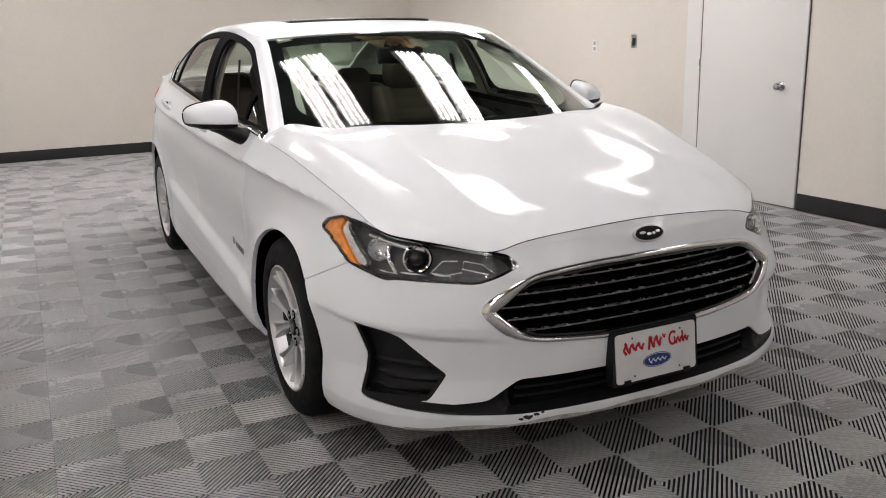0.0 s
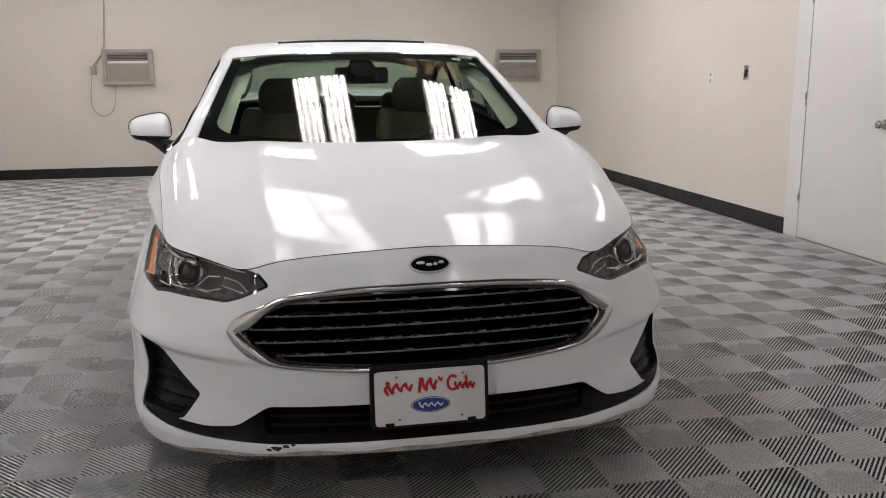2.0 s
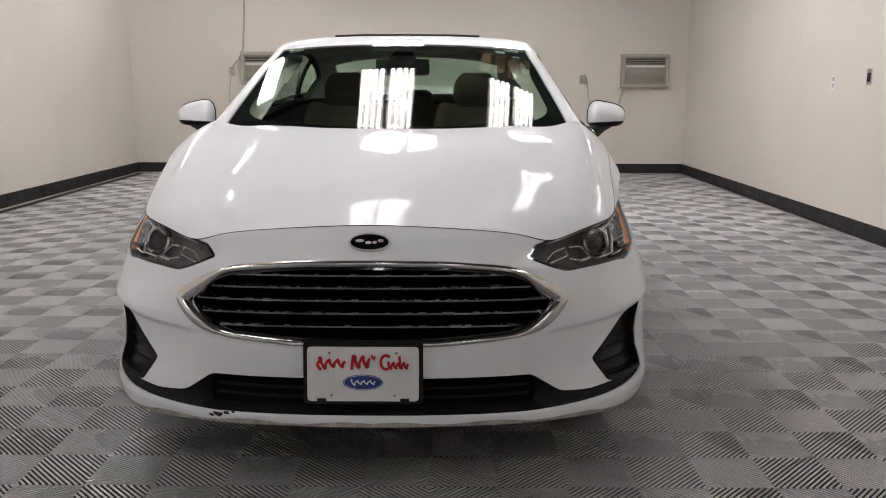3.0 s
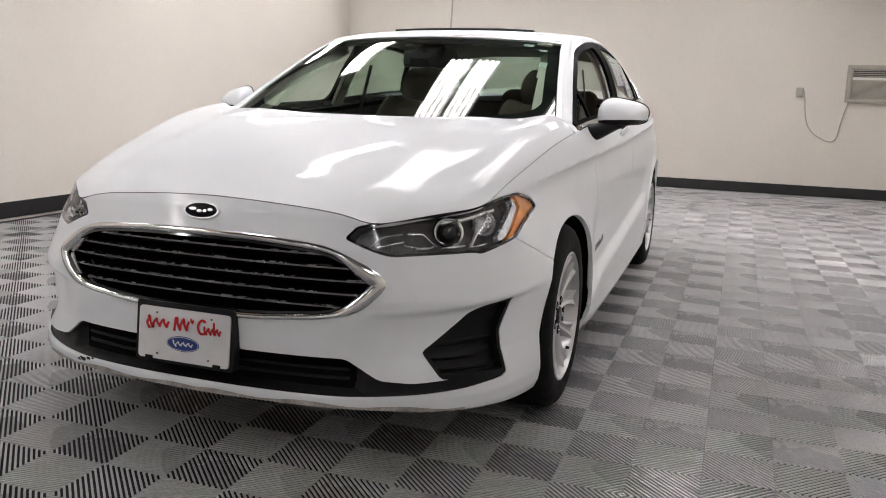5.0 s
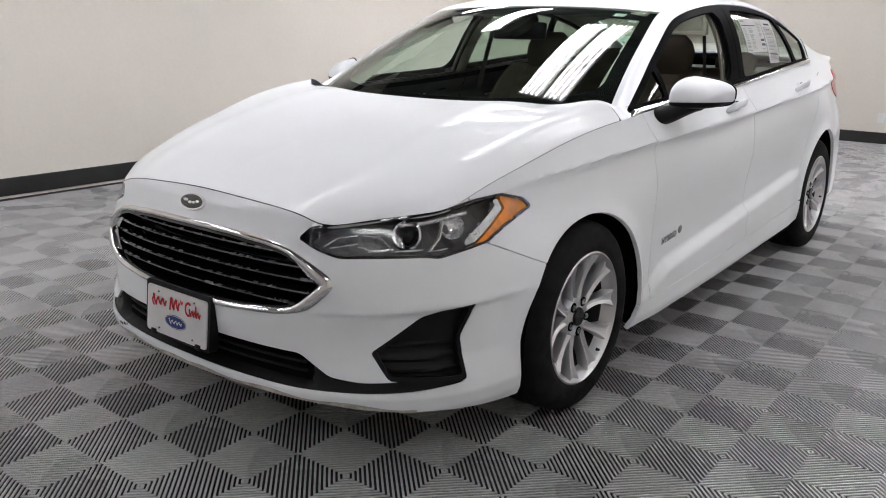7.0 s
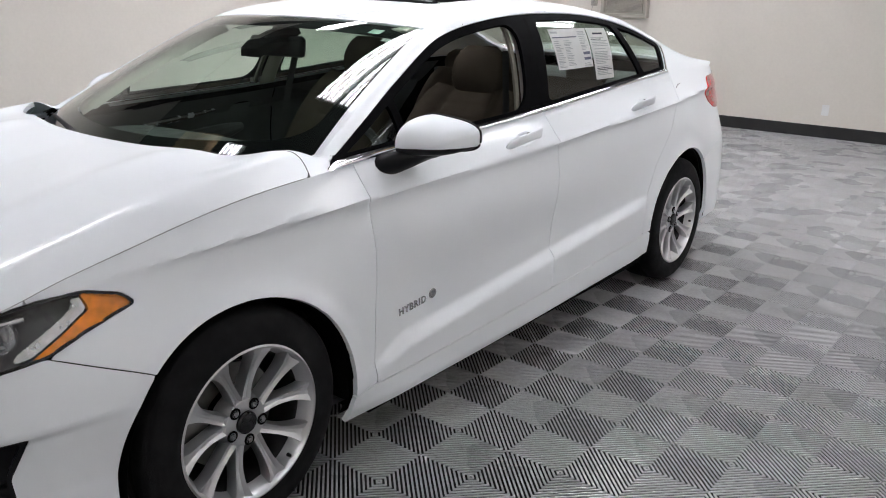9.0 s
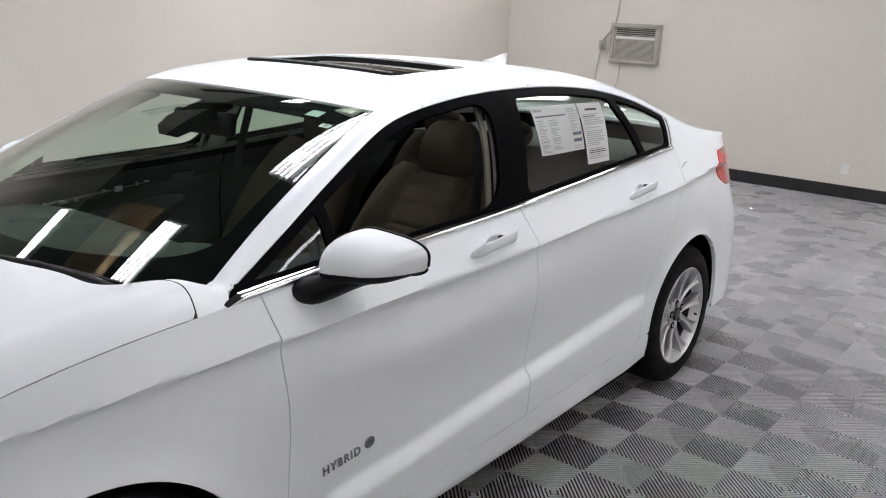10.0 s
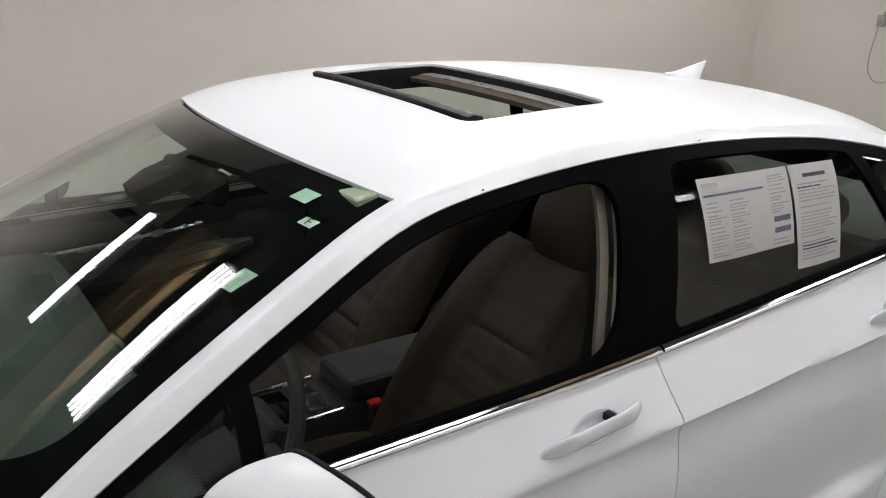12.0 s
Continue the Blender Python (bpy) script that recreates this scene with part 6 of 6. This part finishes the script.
wall_unit(-2.575, -1.965, 1.185, 1.625, "beige window air conditioner set in the back wall, conduit above")
wall_unit(2.555, 3.200, 1.165, 1.605, "beige window air conditioner set in the back wall, loose cord beside")


def cable(name, pts, r, label, category):
    k = np.arange(len(pts))
    f = spline(k, np.array(pts, float))
    ob = part(name, add_tube(bmesh.new(), [tuple(f(t)) for t in np.linspace(0, len(pts) - 1, 12 * len(pts))], r, 8), M["cord"], None, sharp=80)
    return tagged(ob, label, category)


cable("conduit", [(-2.50, YB - .012, ZC - .01), (-2.505, YB - .012, 2.2), (-2.53, YB - .014, 1.87), (-2.56, YB - .018, 1.62), (-2.66, YB - .022, 1.47), (-2.70, YB - .018, 1.40)], .011, "grey flexible conduit running down the back wall", "conduit")
cable("power_cord", [(-2.715, YB - .030, 1.34), (-2.745, YB - .014, 1.15), (-2.755, YB - .010, .93), (-2.66, YB - .010, .80), (-2.52, YB - .010, .84), (-2.46, YB - .012, 1.02), (-2.45, YB - .030, 1.19)], .005, "thin pale power cord looping below the air conditioner", "cord")
cable("power_cord", [(2.045, YB - .030, 1.275), (2.085, YB - .020, 1.31), (2.12, YB - .012, 1.15), (2.165, YB - .010, .90), (2.30, YB - .010, .74), (2.48, YB - .010, .69), (2.54, YB - .010, .88), (2.60, YB - .030, 1.17)], .007, "thin grey power cord hanging below the air conditioner", "cord")
for x, z in ((-2.70, 1.365), (2.045, 1.27)):
    b = empty("outlet_box", (0, 0, 0), "small grey surface outlet box on the back wall", "outlet")
    part("casing", box((x - .036, YB - .045, z - .055), (x + .036, YB - .001, z + .055), .005), M["ac"], b)
    part("plug", box((x - .018, YB - .07, z - .03), (x + .018, YB - .044, z + .01), .005), M["cord"], b)
p = empty("wall_outlet", (0, 0, 0), "white plastic wall outlet plate low on the wall", "outlet")
part("plate", box((.145, YB - .007, .24), (.22, YB - .001, .355), .002), M["fixture"], p)

# bundles of boards fixed under the ceiling
def board(lo, hi):
    b = part("timber_board", box(lo, hi, .003), M["timber"])
    tagged(b, "pale sawn timber board fixed under the ceiling", "board", "ceiling boards")


for k in range(5):
    x = -1.75 + .11 * k
    board((x, -1.7 + .06 * (k % 3), ZC - .16), (x + .07, .45 - .05 * (k % 2), ZC - .001))
for k in range(4):
    x = .70 + .17 * k
    board((x, 2.40 + .05 * (k % 2), ZC - .14), (x + .09, 3.05 - .02 * (k % 3), ZC - .001))


def fluorescent(x, y, n, tube):
    f = empty("fluorescent_light", (x, y, ZC), "four-tube fluorescent ceiling fixture, switched on; some added unseen as fill light", "ceiling light", "ceiling lights")
    part("housing", box((-.033 * n, -.62, -.06), (.033 * n, .62, -.002), .01), M["fixture"], f)
    for k in range(n):
        x = (k - (n - 1) / 2) * .062
        bm = add_tube(bmesh.new(), [(x, -.60, -.082), (x, .60, -.082)], .0175, 10)
        part("tube", bm, M[tube], f, "glowing white tube")
    return f


LIGHTS = [(x, y, 4) for y in (1.58, 4.6) for x in (-.39, -.10, .92, 1.22)]
# unseen fill: the -4.46 pair, (2.9, 2.3), (2.6, -3.0), (2.3, -.5), (-3.2, 6.8)
LIGHTS += [(-.25, -4.46, 3), (1.07, -4.46, 3), (-3.2, -4.0, 4), (-2.3, -2.4, 4), (2.7, 4.5, 4), (2.9, 2.3, 4), (2.6, -3.0, 3), (2.3, -.5, 2),
           (-.93, -.25, 4), (-2.72, -.27, 3), (-1.65, 2.8, 4), (-3.0, 4.4, 4), (-1.65, 6.6, 4), (-3.2, 6.8, 3), (1.2, 7.0, 4)]
# fixtures turned down to balance the light, like the whole 1.58 row
DIMMED = ((-.25, -4.46), (1.07, -4.46), (2.7, 4.5), (2.9, 2.3), (1.2, 7.0))
for x, y, n in LIGHTS:
    fluorescent(x, y, n, "tube_dim" if (x, y) in DIMMED or y == 1.58 else "tube")

# each tile a little lighter or darker than the next
nt = M["tile"].node_tree
info = nt.nodes.new("ShaderNodeObjectInfo")
span = nt.nodes.new("ShaderNodeMapRange")
span.inputs["To Min"].default_value, span.inputs["To Max"].default_value = 0.96, 1.04
nt.links.new(info.outputs["Random"], span.inputs["Value"])
scale_node = nt.nodes.new("ShaderNodeVectorMath")
scale_node.operation = "SCALE"
base_in = nt.nodes["Principled BSDF"].inputs["Base Color"]
nt.links.new(base_in.links[0].from_socket, scale_node.inputs[0])
nt.links.new(span.outputs["Result"], scale_node.inputs["Scale"])
nt.links.new(scale_node.outputs[0], base_in)

CELL = .2034
X0, Y0 = .9735, .384
TILE = 2 * CELL


def tile_mesh():
    """A square of open ribs: four cells, whose ribs run aslant and meet in diamonds."""
    bm = bmesh.new()
    n = 21
    pitch = CELL * math.sqrt(2) / n
    w = pitch * .24
    for cx in (0, 1):
        for cy in (0, 1):
            ox, oy = (cx - .5) * CELL, (cy - .5) * CELL
            sg = 1 if (cx + cy) % 2 == 0 else -1
            d = Vector((1, -sg, 0)).normalized()
            q = Vector((1, sg, 0)).normalized()
            h = CELL / 2 - .0004
            for k in range(n):
                o = (k + .5 - n / 2) * pitch

                def ends(off):
                    L = h * math.sqrt(2) - abs(off)
                    return q * off + d * L, q * off - d * L
                if (h * math.sqrt(2) - abs(o)) < .004:
                    continue
                rings = []
                for ww, z in ((w * .72, 0), (w, -.0010), (w * .9, -.0042)):
                    (a0, b0), (a1, b1) = ends(o - ww), ends(o + ww)
                    rings.append([bm.verts.new((p.x + ox, p.y + oy, z)) for p in (a0, b0, b1, a1)])
                bm.faces.new(rings[0])
                for top, low in zip(rings, rings[1:]):
                    for i in range(4):
                        bm.faces.new((top[i], low[i], low[(i + 1) % 4], top[(i + 1) % 4]))
    bmesh.ops.recalc_face_normals(bm, faces=bm.faces)
    me = bpy.data.meshes.new("floor_tile")
    bm.to_mesh(me)
    bm.free()
    me.materials.append(M["tile"])
    return me


tile_me = tile_mesh()
tiles = []
i0, i1 = math.floor((XL - X0) / TILE), math.ceil((XR - X0) / TILE)
j0, j1 = math.floor((YF - Y0) / TILE), math.ceil((YB - Y0) / TILE)
for i in range(i0, i1):
    for j in range(j0, j1):
        tiles.append((X0 + (i + .5) * TILE + CELL / 2 * 0, Y0 + (j + .5) * TILE))
near = [c for c in tiles if -2.6 < c[0] < 3.3 and -2.9 < c[1] < 4.1]
near = sorted(near, key=lambda c: (c[0] - .6) ** 2 + (c[1] - .3) ** 2)[:280]
tile_floor = empty("tile_floor", (0, 0, 0), "grey interlocking ribbed plastic floor tiles", "floor", kind="structure")
for c in near:
    ob = new("tile", tile_me)
    ob.location = (c[0], c[1], 0)
    ob.parent = tile_floor
base_v = np.zeros(len(tile_me.vertices) * 3)
tile_me.vertices.foreach_get("co", base_v)
base_v = base_v.reshape(-1, 3)
base_f = [tuple(p.vertices) for p in tile_me.polygons]
done = set(near)
far = [c for c in tiles if c not in done and XL < c[0] < XR + .1 and YF < c[1] < YB]
Vs, Fs = [], []
for k, c in enumerate(far):
    Vs.append(base_v + np.array([c[0], c[1], 0]))
    Fs += [tuple(i + k * len(base_v) for i in f) for f in base_f]
ob = raw("tile_field", np.vstack(Vs), Fs, M["tile"], tile_floor, "grey ribbed floor tiles further off", smooth=False)
tagged(ob, "grey ribbed floor tiles further off", kind="stuff")
